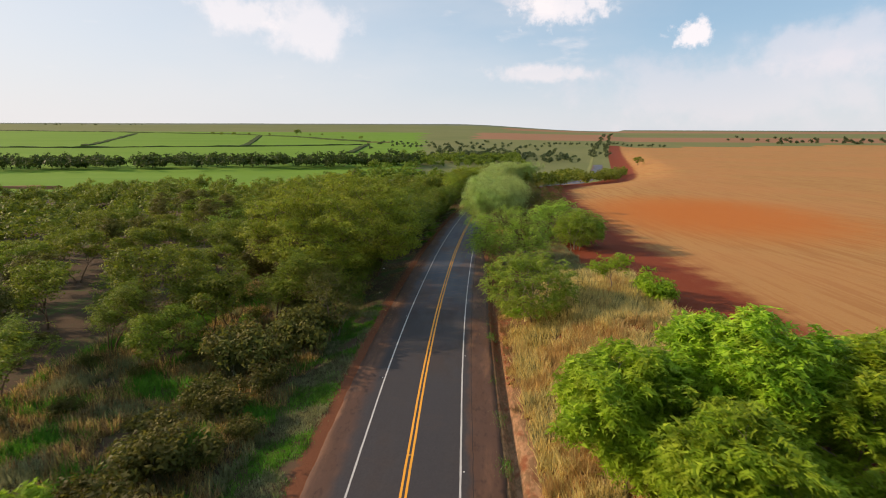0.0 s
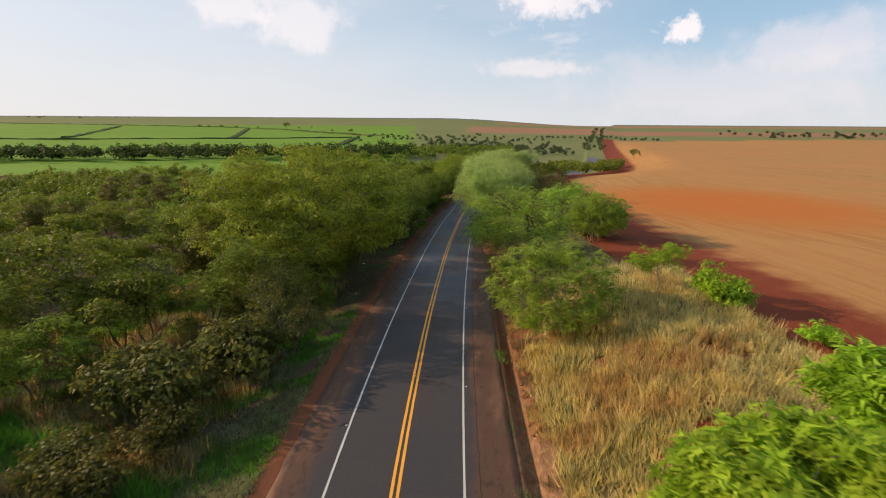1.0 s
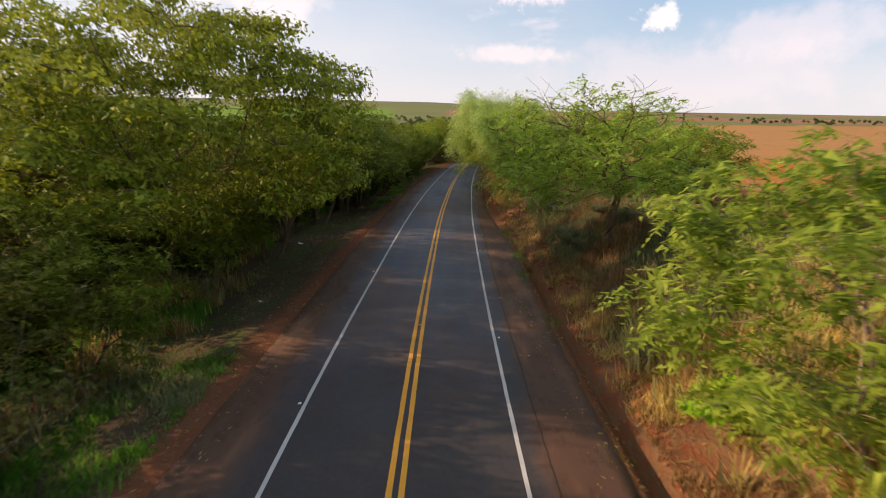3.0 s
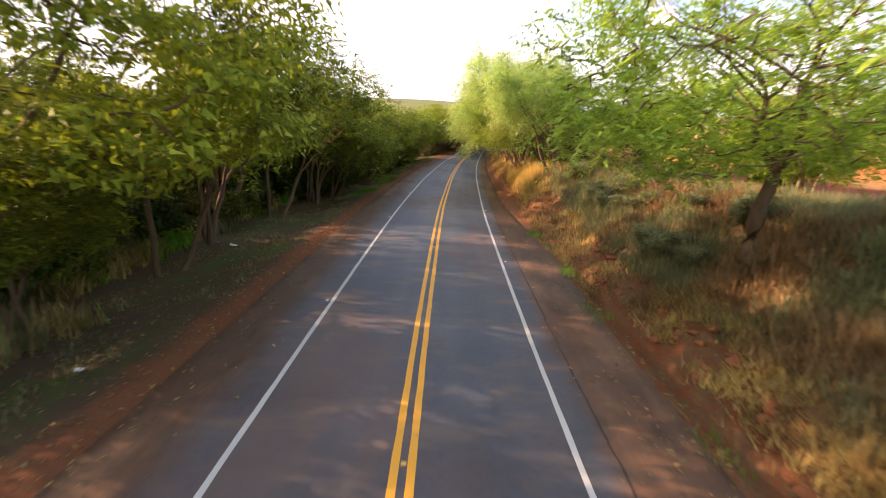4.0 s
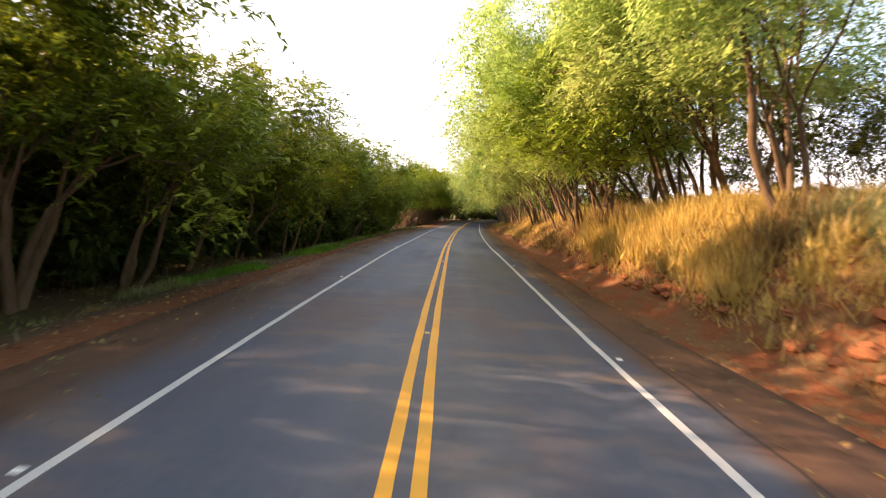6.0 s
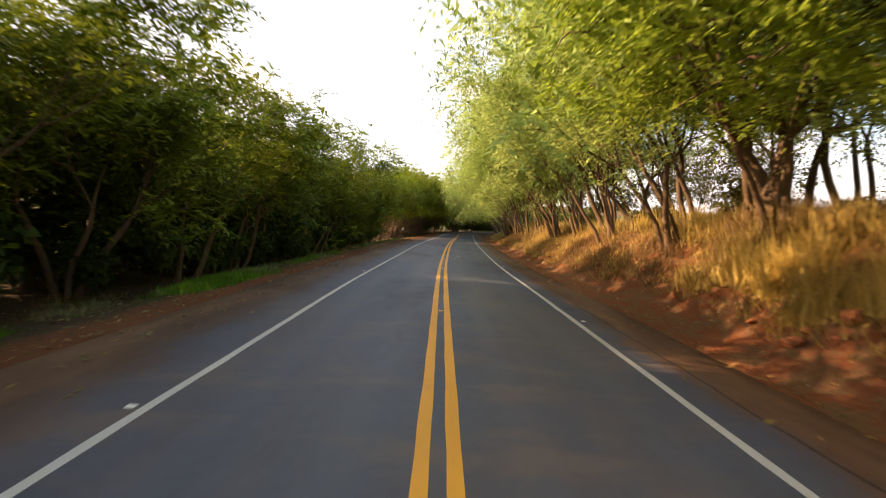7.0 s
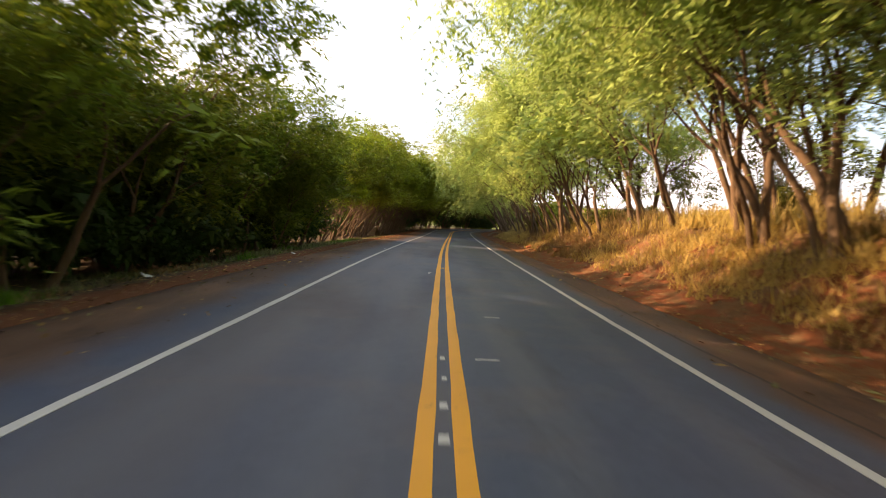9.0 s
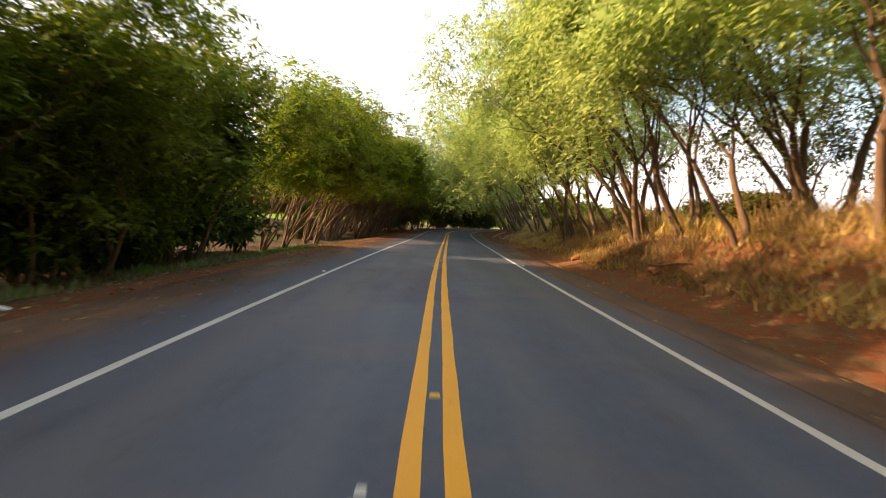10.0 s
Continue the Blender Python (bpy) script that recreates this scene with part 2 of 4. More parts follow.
side = k.mix(fine, (0.060, 0.031, 0.021), (0.125, 0.066, 0.043))
side = k.mix(k.math("MULTIPLY", k.step(k.noise(2.2, 5, 0.7, (1, 0.5, 1)), 0.5, 0.68), 0.6), side, (0.034, 0.02, 0.015))
side = k.mix(k.step(k.noise(0.6, 5, 0.6, (1, 0.25, 1)), 0.45, 0.75), side, (0.20, 0.102, 0.06))
right = k.step(uw, 3.75, 4.5)
left = k.step(uw, -3.9, -5.2)
c = k.mix(k.math("MAXIMUM", right, left), lane, side)
seam = k.math("ABSOLUTE", k.math("SUBTRACT", k.math("ADD", u, k.math("MULTIPLY", k.math("SUBTRACT", k.noise(0.8, 3), 0.5), 0.16)), 4.32))
c = k.mix(k.math("MULTIPLY", k.step(seam, 0.045, 0.015), 0.85), c, (0.03, 0.022, 0.018))
k.color(c)
k.put(k.b.inputs["Roughness"], k.math("ADD", k.math("MULTIPLY", dust_sun, 0.25), 0.58))
k.bump(k.math("ADD", fine, k.math("MULTIPLY", k.noise(1.5, 3), 0.6)), 0.35, 0.012)
ASPHALT = k.m


def paint(name, base, worn):
    k = Mat(name, 0.6, 0.35)
    w = k.step(k.noise(7, 6, 0.7), 0.60, 0.74)
    w2 = k.noise(0.5, 3)
    k.color(k.mix(k.math("MULTIPLY", w, 0.75), k.mix(w2, base, tuple(x * 0.72 for x in base)), worn))
    k.bump(k.noise(60, 2), 0.3, 0.006)
    return k.m


PAINT_YELLOW = paint("paint_yellow", (0.90, 0.39, 0.035), (0.18, 0.11, 0.05))
PAINT_WHITE = paint("paint_white", (0.56, 0.545, 0.52), (0.20, 0.16, 0.13))
k = Mat("stud_white", 0.3, 0.5)
k.color((0.78, 0.77, 0.72))
STUD = k.m
k = Mat("stud_amber", 0.3, 0.5)
k.color((0.75, 0.42, 0.05))
STUD_AMBER = k.m
k = Mat("litter_white", 0.5, 0.4)
k.color(k.mix(k.noise(30), (0.55, 0.53, 0.5), (0.8, 0.8, 0.78)))
LITTER = k.m

# red earth
RED_A, RED_B = (0.115, 0.042, 0.022), (0.235, 0.09, 0.045)

k = Mat("verge", 0.95, 0.1)
u, v = k.road_uv()
fine, mid, wide = k.noise(14, 5, 0.65), k.noise(1.3, 5, 0.6), k.noise(0.12, 4)
red = k.mix(fine, RED_A, RED_B)
leafy = k.mix(fine, (0.045, 0.031, 0.020), (0.125, 0.083, 0.052))
grassy = k.mix(fine, (0.035, 0.055, 0.014), (0.08, 0.12, 0.03))
uw = k.math("ADD", u, k.math("MULTIPLY", k.math("SUBTRACT", mid, 0.5), 2.2))
c = k.mix(k.step(uw, -7.0, -7.9), red, leafy)
c = k.mix(k.math("MULTIPLY", k.step(k.math("ADD", k.math("MULTIPLY", wide, 0.7), k.math("MULTIPLY", mid, 0.5)), 0.60, 0.74), k.step(uw, -7.2, -8.2)), c, grassy)
k.color(c)
k.bump(k.math("ADD", fine, mid), 0.8, 0.06)
VERGE = k.m

k = Mat("bank_earth", 0.95, 0.1)
u, v = k.road_uv()
fine, mid = k.noise(11, 6, 0.68), k.noise(0.9, 5, 0.6)
red = k.mix(fine, (0.12, 0.036, 0.018), (0.29, 0.105, 0.048))
pale = k.mix(fine, (0.26, 0.14, 0.075), (0.44, 0.265, 0.15))
straw = k.mix(fine, (0.17, 0.108, 0.055), (0.38, 0.265, 0.14))
near = k.step(k.math("ADD", v, k.math("MULTIPLY", k.math("SUBTRACT", mid, 0.5), 40)), 74, 50)
c = k.mix(k.math("MULTIPLY", near, k.step(mid, 0.3, 0.55)), red, pale)
uw = k.math("ADD", u, k.math("MULTIPLY", k.math("SUBTRACT", mid, 0.5), 4))
c = k.mix(k.math("MULTIPLY", k.step(uw, 8.4, 10.6), 0.85), c, straw)
dead = k.step(k.noise(2.6, 5, 0.7, (1, 0.5, 1)), 0.43, 0.57)
c = k.mix(k.math("MULTIPLY", dead, 0.75), c, k.mix(fine, (0.07, 0.042, 0.024), (0.26, 0.16, 0.08)))
k.color(c)
k.bump(k.math("ADD", fine, k.math("MULTIPLY", mid, 1.5)), 0.9, 0.10)
BANK = k.m

k = Mat("field_soil", 0.95, 0.08)
u, v = k.road_uv()
fine, mid, wide = k.noise(3.0, 6, 0.7), k.noise(0.25, 5, 0.6), k.noise(0.012, 4, 0.55)
rows = k.noise(0.9, 3, 0.6, (1.0, 0.05, 1))
soil = k.mix(fine, (0.13, 0.027, 0.013), (0.25, 0.06, 0.026))
straw = k.mix(fine, (0.30, 0.15, 0.05), (0.47, 0.27, 0.10))
straw = k.mix(k.math("MULTIPLY", k.step(rows, 0.45, 0.62), 0.6), straw, (0.29, 0.12, 0.042))
straw = k.mix(k.math("MULTIPLY", k.step(wide, 0.42, 0.62), 0.5), straw, (0.43, 0.19, 0.07))
uw = k.math("ADD", u, k.math("MULTIPLY", k.math("SUBTRACT", mid, 0.5), 10))
# bare orange patch with a shape of its own
dx = k.math("DIVIDE", k.math("SUBTRACT", uw, 68), 34)
dy = k.math("DIVIDE", k.math("SUBTRACT", v, 168), 46)
rr = k.math("ADD", k.math("MULTIPLY", dx, dx), k.math("MULTIPLY", dy, dy))
c = k.mix(k.math("MULTIPLY", k.step(k.math("ADD", rr, k.math("MULTIPLY", mid, 0.8)), 2.6, 0.3), 0.95), straw, (0.44, 0.135, 0.028))
c = k.mix(k.step(uw, 39, 33), c, soil)
k.color(c)
k.bump(k.math("ADD", fine, rows), 0.7, 0.08)
FIELD = k.m


def far_land(name, a, b, scale=0.05, stretch=(1, 1, 1)):
    k = Mat(name, 0.95, 0.05)
    g, h = k.noise(scale, 5, 0.6, stretch), k.noise(scale * 12, 4)
    k.color(k.mix(k.math("ADD", k.math("MULTIPLY", g, 0.7), k.math("MULTIPLY", h, 0.3)), a, b))
    k.bump(h, 0.5, 0.2)
    return k.m


CANE = far_land("cane_green", (0.085, 0.19, 0.02), (0.175, 0.29, 0.043), 0.02, (0.3, 1, 1))
CANE_EDGE = far_land("cane_track", (0.035, 0.06, 0.02), (0.07, 0.09, 0.03), 0.05)
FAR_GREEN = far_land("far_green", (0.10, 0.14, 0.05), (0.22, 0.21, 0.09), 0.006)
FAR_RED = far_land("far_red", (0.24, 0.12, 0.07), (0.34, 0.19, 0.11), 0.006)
# farthest land, greyed in its base colour to paint haze
FAR_HAZE = far_land("far_hazed_land", (0.10, 0.13, 0.10), (0.17, 0.19, 0.13), 0.006)

# ---- the lie of the land ----
KY = np.array([-400, -100] + list(range(0, 250, 10)) + [250, 260, 270, 280, 290, 300, 320, 340, 360, 400, 500, 800, 1615, 4900], float)
KX = np.array([6, 1.7, 0.07, -0.08, -0.24, -0.43, -0.62, -0.83, -1.03, -1.13, -1.15, -1.07, -0.91, -0.71, -0.41, 0.02, 0.47, 0.98, 1.62, 2.31, 3.06, 3.9, 4.8, 5.74, 6.69, 7.65, 8.61,
               9.9, 12.2, 16, 21.5, 28.5, 36, 50, 61, 69.5, 84, 113, 185, 392, 1268])
KZ = np.array([-8, -3.5, 0.1, 0.49, 0.87, 1.2, 1.46, 1.62, 1.67, 1.58, 1.39, 1.13, 0.92, 0.69, 0.48, 0.27, 0.04, -0.27, -0.52, -0.73, -0.97, -1.22, -1.48, -1.75, -2, -2.18, -2.33,
               -2.44, -2.54, -2.62, -2.7, -2.8, -3.0, -3.7, -4.4, -5.2, -6.5, -8.0, -2, 29, 95])


def hermite(y, ks, vs):
    """A smooth curve through the knots."""
    y = np.asarray(y, float)
    d = np.diff(vs) / np.diff(ks)
    s = np.concatenate([[d[0]], (d[:-1] * np.diff(ks)[1:] + d[1:] * np.diff(ks)[:-1]) / (ks[2:] - ks[:-2]), [d[-1]]])
    i = np.clip(np.searchsorted(ks, y) - 1, 0, len(ks) - 2)
    h = ks[i + 1] - ks[i]
    w = np.clip((y - ks[i]) / h, 0, 1)
    return ((1 + 2 * w) * (1 - w) ** 2 * vs[i] + w * (1 - w) ** 2 * h * s[i] + w * w * (3 - 2 * w) * vs[i + 1] + w * w * (w - 1) * h * s[i + 1])


def road_x(y):
    return hermite(y, KY, KX)


def road_z(y):
    return hermite(y, KY, KZ)


def ease(v, a, b):
    w = np.clip((v - a) / (b - a), 0, 1)
    return w * w * (3 - 2 * w)


def wave(x, y, s):
    """Cheap rolling unevenness, about -1 to 1."""
    return (np.sin(x / s * 1.7 + 2 * np.sin(y / s * 0.9)) + np.sin(y / s * 1.3 + 1.5 * np.sin(x / s * 1.1 + 1)) + np.sin((x + y) / s * 2.9)) / 3


def right_edge(y):
    return 6.5 - 1.0 * ease(y, 100, 125)


LEFT_EDGE = -6.4


def bank_height(y):
    return np.interp(y, [-400, 85, 110, 132, 150, 165, 190, 260, 400, 600], [4.0, 4.0, 3.1, 2.7, 2.6, 2.4, 2.2, 1.7, 0.6, 0.0])


def land(x, y):
    """Height of the ground."""
    x, y = np.asarray(x, float), np.asarray(y, float)
    u = x - road_x(y)
    z = road_z(y)
    toe, width = right_edge(y) + 0.9 - 0.5 * ease(y, 100, 125), np.interp(y, [60, 100, 122, 136, 152, 400], [11.0, 7.0, 3.4, 3.6, 4.6, 8.0])
    s = np.clip((u - toe) / width, 0, 1)
    bank = bank_height(y) * (0.45 * s + 0.55 * s * s * (3 - 2 * s))
    ditch = -0.55 * ease(u, right_edge(y) + 0.1, right_edge(y) + 0.4) * ease(u, right_edge(y) + 1.25, right_edge(y) + 0.75) * (1 - ease(y, 98, 112))
    rough = (0.22 * wave(x, y, 1.1) + (0.13 + 0.07 * ease(y, 80, 96) * (1 - ease(y, 126, 140))) * wave(y, x, 0.47)) * ease(u, toe, toe + 1.2) * (1 - ease(u, toe + 7, toe + 14)) * (1 - ease(y, 230, 300))
    far_r = np.interp(y, [-400, 60, 120, 180, 400, 600, 1140, 1600, 2500, 3600, 4900], [5.4, 5.4, 3.6, 1.4, 0.2, 0, 6, 27, 52, 84, 98])
    zr = z + bank + ditch + rough
    zr = zr + (far_r - zr) * ease(u, 20, 70)
    far_l = np.interp(y, [-400, 0, 100, 200, 330, 450, 600, 800, 1100, 1500, 2500, 3600, 4900], [0, 0, -1, -3, -5.5, -8, -4, 4, 12, 29, 70, 122, 140])
    zl = z - 0.75 * ease(-u, 6.6, 11.5) + 0.18 * wave(x, y, 2.3) * ease(-u, 8, 11)
    zl = zl + (far_l + 1.2 * wave(x, y, 30) - zl) * ease(-u, 25, 160 + 0.3 * np.maximum(y - 400, 0))
    out = np.where(u > 0, zr, zl)
    return out - 0.10 * ((u > LEFT_EDGE + 0.05) & (u < right_edge(y) - 0.05))


def mesh_of(name, verts, faces, mats, smooth=False, slot=None, uv=None):
    """A mesh from arrays of corners and equal-sided faces."""
    verts, faces = np.asarray(verts, np.float32), np.asarray(faces, np.int32)
    me = bpy.data.meshes.new(name)
    n, s = faces.shape
    me.vertices.add(len(verts))
    me.vertices.foreach_set("co", verts.ravel())
    me.loops.add(n * s)
    me.loops.foreach_set("vertex_index", faces.ravel())
    me.polygons.add(n)
    me.polygons.foreach_set("loop_start", np.arange(0, n * s, s, dtype=np.int32))
    me.polygons.foreach_set("use_smooth", np.full(n, smooth, bool))
    for m in mats:
        me.materials.append(m)
    if slot is not None:
        me.polygons.foreach_set("material_index", np.asarray(slot, np.int32))
    if uv is not None:
        layer = me.uv_layers.new(name="along")
        layer.data.foreach_set("uv", np.asarray(uv, np.float32)[faces.ravel()].ravel())
    me.update(calc_edges=True)
    return me


def sheet(name, us, ys, height, mats, zone=None, smooth=True):
    """A grid that follows the road: us across, ys along."""
    U, Y = np.meshgrid(us, ys)
    X = road_x(Y) * np.exp(-(np.maximum(np.abs(U) - 600, 0) / 900) ** 2) + U
    Z = height(X, U, Y)
    nu, ny = len(us), len(ys)
    idx = np.arange(nu * ny).reshape(ny, nu)
    faces = np.stack([idx[:-1, :-1], idx[:-1, 1:], idx[1:, 1:], idx[1:, :-1]], -1).reshape(-1, 4)
    slot = None
    if zone is not None:
        uc, yc = (U[:-1, :-1] + U[1:, 1:]) / 2, (Y[:-1, :-1] + Y[1:, 1:]) / 2
        slot = zone(uc, yc).ravel()
    return mesh_of(name, np.stack([X, Y, Z], -1).reshape(-1, 3), faces, mats, smooth, slot, np.stack([U, Y], -1).reshape(-1, 2))


def ramped(a, b, first, grow):
    out, s = [a], first
    while out[-1] < b:
        out.append(out[-1] + s)
        s *= grow
    out[-1] = b
    return out


side_r = list(np.arange(5, 16, 0.33)) + list(np.arange(16, 20, 0.6)) + ramped(20, 4600, 0.9, 1.09)
side_l = list(np.arange(5, 16, 0.6)) + ramped(16, 4600, 0.9, 1.09)
us = np.array([-s for s in reversed(side_l)] + [-3.5, 0, 3.5] + side_r)
ys = np.array(ramped(-400, -12, 60, 0.85)[:-1] + list(np.arange(-12, 60, 1.0)) + list(np.arange(60, 200, 0.6)) + list(np.arange(200, 225, 0.9)) + ramped(225, 4850, 1.0, 1.045))


def zone(u, y):
    """Which land cover lies where."""
    x = u + np.where(y > 240, road_x(y), 0) * np.exp(-(np.maximum(np.abs(u) - 600, 0) / 900) ** 2)
    out = np.zeros(u.shape, int)
    out[u > 3] = 1
    out[u > 13] = 2
    out[(x < -58) & (y > 225 - 0.05 * (x + 58)) & (y < 470)] = 3
    out[(x < 0) & (y > 470)] = 3
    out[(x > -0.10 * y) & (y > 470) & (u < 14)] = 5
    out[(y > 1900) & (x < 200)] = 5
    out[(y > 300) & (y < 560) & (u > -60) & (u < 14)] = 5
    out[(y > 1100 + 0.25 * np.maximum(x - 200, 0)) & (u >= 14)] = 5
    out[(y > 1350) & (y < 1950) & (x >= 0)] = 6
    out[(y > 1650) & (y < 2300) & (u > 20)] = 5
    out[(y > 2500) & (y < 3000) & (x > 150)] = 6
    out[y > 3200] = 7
    return out


ground = tagged(new("ground", sheet("ground", us, ys, lambda X, U, Y: land(X, Y), [VERGE, BANK, FIELD, CANE, CANE_EDGE, FAR_GREEN, FAR_RED, FAR_HAZE], zone)),
                "rolling red earth with verge, bank, fields and far hills", "ground", kind="structure")



def farm_track(points, width, mat, label):
    """A low strip that lies across the far fields."""
    V, F = [], []
    for (xa, ya), (xb, yb) in zip(points[:-1], points[1:]):
        n = max(2, int(math.hypot(xb - xa, yb - ya) / 15))
        nx, ny = -(yb - ya), xb - xa
        s = width / 2 / math.hypot(nx, ny)
        base = len(V)
        for i in range(n + 1):
            x, y = xa + (xb - xa) * i / n, ya + (yb - ya) * i / n
            for q, lift in ((-1, -1.0), (-0.8, 1.6), (0.8, 1.6), (1, -1.0)):
                V.append((x + nx * s * q, y + ny * s * q, float(land(x, y)) + lift + 0.4 * math.sin(i * 2.3 + q)))
        for i in range(n):
            for q in range(3):
                a = base + 4 * i + q
                F.append((a, a + 1, a + 5, a + 4))
    return tagged(new("farm_track", mesh_of("farm_track", V, F, [mat])), label, "track", "tracks between the far fields", "structure")


HEDGE = "dark overgrown track between green cane fields"
farm_track([(-1500, 850), (-680, 855), (-425, 921), (-226, 1041)], 14, CANE_EDGE, HEDGE)
farm_track([(-1900, 1950), (-1150, 1743), (-753, 1620), (-502, 1429), (-242, 1172)], 22, CANE_EDGE, HEDGE)
farm_track([(-415, 922), (-616, 1471)], 14, CANE_EDGE, HEDGE)
farm_track([(-716, 927), (-1095, 1630)], 14, CANE_EDGE, HEDGE)
farm_track([(-175, 739), (-215, 1042)], 12, CANE_EDGE, HEDGE)
farm_track([(-237, 1148), (-188, 1151)], 14, FAR_RED, "bare red earth beside the green cane")
farm_track([(-285, 274), (-222, 281)], 2.6, FAR_RED, "bare red earth track in the light green field")

# ---- the road ----
road_y = np.concatenate([np.arange(-60, 300, 1.5), np.arange(300, 640, 6.0)])
cross = np.array([0, 0.12, 0.5, 1.2, 2.2, 2.9, 4.4, 6.4, 8.4, 9.9, 10.7, 11.6, 12.4, 12.78, 12.9])


def strip_sheet(name, width_of, mats, lift, drop=0.0):
    V, F, UV = [], [], []
    n = len(cross)
    for y in road_y:
        a, b = width_of(y)
        x0, z0 = float(road_x(y)), float(road_z(y))
        for i, c in enumerate(cross):
            u = a + (b - a) * c / cross[-1]
            if i in (0, n - 1):
                u += 0.12 * math.sin(y * 1.9 + i) + 0.07 * math.sin(y * 5.3)
            edge = drop if i in (0, n - 1) else 0.0
            V.append((x0 + u, y, z0 + lift - edge - 0.0022 * abs(u) * abs(u) / 4))
            UV.append((u, y))
    m = len(road_y)
    idx = np.arange(m * n).reshape(m, n)
    F = np.stack([idx[:-1, :-1], idx[:-1, 1:], idx[1:, 1:], idx[1:, :-1]], -1).reshape(-1, 4)
    return mesh_of(name, V, F, mats, True, None, UV)


road = tagged(new("road", strip_sheet("road", lambda y: (LEFT_EDGE, float(right_edge(y))), [ASPHALT], 0.0, 0.14)),
              "dark two-lane asphalt road with red-dusted brown shoulders", "road", kind="structure")


def road_surface(u, y):
    return float(road_z(y)) - 0.0022 * u * u / 4


def marking(name, u, width, mat, label, y0=-60, y1=420):
    """A painted line with some thickness and slightly uneven edges."""
    V, F = [], []
    rnd = random.Random(int(u * 100))
    y = y0
    while y <= y1:
        jl, jr = rnd.uniform(-0.008, 0.008), rnd.uniform(-0.008, 0.008)
        x0 = float(road_x(y))
        for du, dz in ((-width / 2 + jl, -0.004), (-width / 2 + jl, 0.007), (width / 2 + jr, 0.007), (width / 2 + jr, -0.004)):
            V.append((x0 + u + du, y, road_surface(u, y) + dz))
        y += 0.75
    for i in range(len(V) // 4 - 1):
        for j in range(3):
            F.append((4 * i + j, 4 * i + j + 1, 4 * i + j + 5, 4 * i + j + 4))
    return tagged(new(name, mesh_of(name, V, F, [mat])), label, "road marking", "painted lines of the road", "structure")


marking("yellow_line", -0.165, 0.165, PAINT_YELLOW, "solid yellow centre line, worn paint on asphalt")
marking("yellow_line", 0.165, 0.165, PAINT_YELLOW, "solid yellow centre line, worn paint on asphalt")
marking("edge_line", -3.5, 0.13, PAINT_WHITE, "solid white edge line, dusty paint on asphalt")
marking("edge_line", 3.5, 0.13, PAINT_WHITE, "solid white edge line, dusty paint on asphalt")


# ---- growing things ----
def tube(points, radii, sides, V, F):
    """A bent tapering tube appended to the lists."""
    base = len(V)
    up = Vector((0.13, 0.21, 1)).normalized()
    for i, p in enumerate(points):
        t = (points[min(i + 1, len(points) - 1)] - points[max(i - 1, 0)])
        t = t.normalized() if t.length > 1e-6 else Vector((0, 0, 1))
        a = t.cross(up)
        a = a.normalized() if a.length > 1e-3 else Vector((1, 0, 0))
        b = t.cross(a)
        for j in range(sides):
            w = 2 * math.pi * j / sides
            V.append(p + (a * math.cos(w) + b * math.sin(w)) * radii[i])
    for i in range(len(points) - 1):
        for j in range(sides):
            F.append((base + i * sides + j, base + i * sides + (j + 1) % sides, base + (i + 1) * sides + (j + 1) % sides, base + (i + 1) * sides + j))


def bend(a, b, rnd, sag, n=5, jit=0.06):
    """Points of a crooked line from a to b that rises first."""
    out, L = [], (b - a).length
    for i in range(n + 1):
        w = i / n
        p = a.lerp(b, w)
        p.z += sag * L * math.sin(math.pi * w)
        if 0 < i < n:
            p += Vector((rnd.uniform(-1, 1), rnd.uniform(-1, 1), rnd.uniform(-1, 1))) * jit * L
        out.append(p)
    return out


def leaves(centres, rng, per, spread, size, ratio=0.5, droop=0.5, flat=0.6):
    """Puffs of single leaflets round each centre, most of them facing outwards: arrays of corners and faces."""
    C = np.repeat(np.asarray(centres, float), per, axis=0)
    n = len(C)
    out = rng.normal(size=(n, 3))
    out[:, 2] = np.where(rng.random(n) < 0.65, np.abs(out[:, 2]), out[:, 2])
    out /= np.linalg.norm(out, axis=1, keepdims=True)
    P = C + out * (rng.uniform(0.3, 1.15, (n, 1)) * spread * 1.45) * np.array([1, 1, flat])
    nor = out + rng.normal(0, 0.42, (n, 3)) + np.array([0, 0, 0.5])
    nor /= np.linalg.norm(nor, axis=1, keepdims=True)
    ax = np.cross(nor, rng.normal(size=(n, 3)))
    ax[:, 2] -= 0.4 * droop
    ax /= np.linalg.norm(ax, axis=1, keepdims=True)
    side = np.cross(nor, ax)
    L = size * rng.uniform(0.6, 1.35, (n, 1))
    root = P + ax * L * 0.12
    V = np.stack([root + side * L * ratio * 0.5, P + ax * L - np.array([0, 0, 0.1]) * L, root - side * L * ratio * 0.5], 1).reshape(-1, 3)
    return V, np.arange(3 * n).reshape(-1, 3)


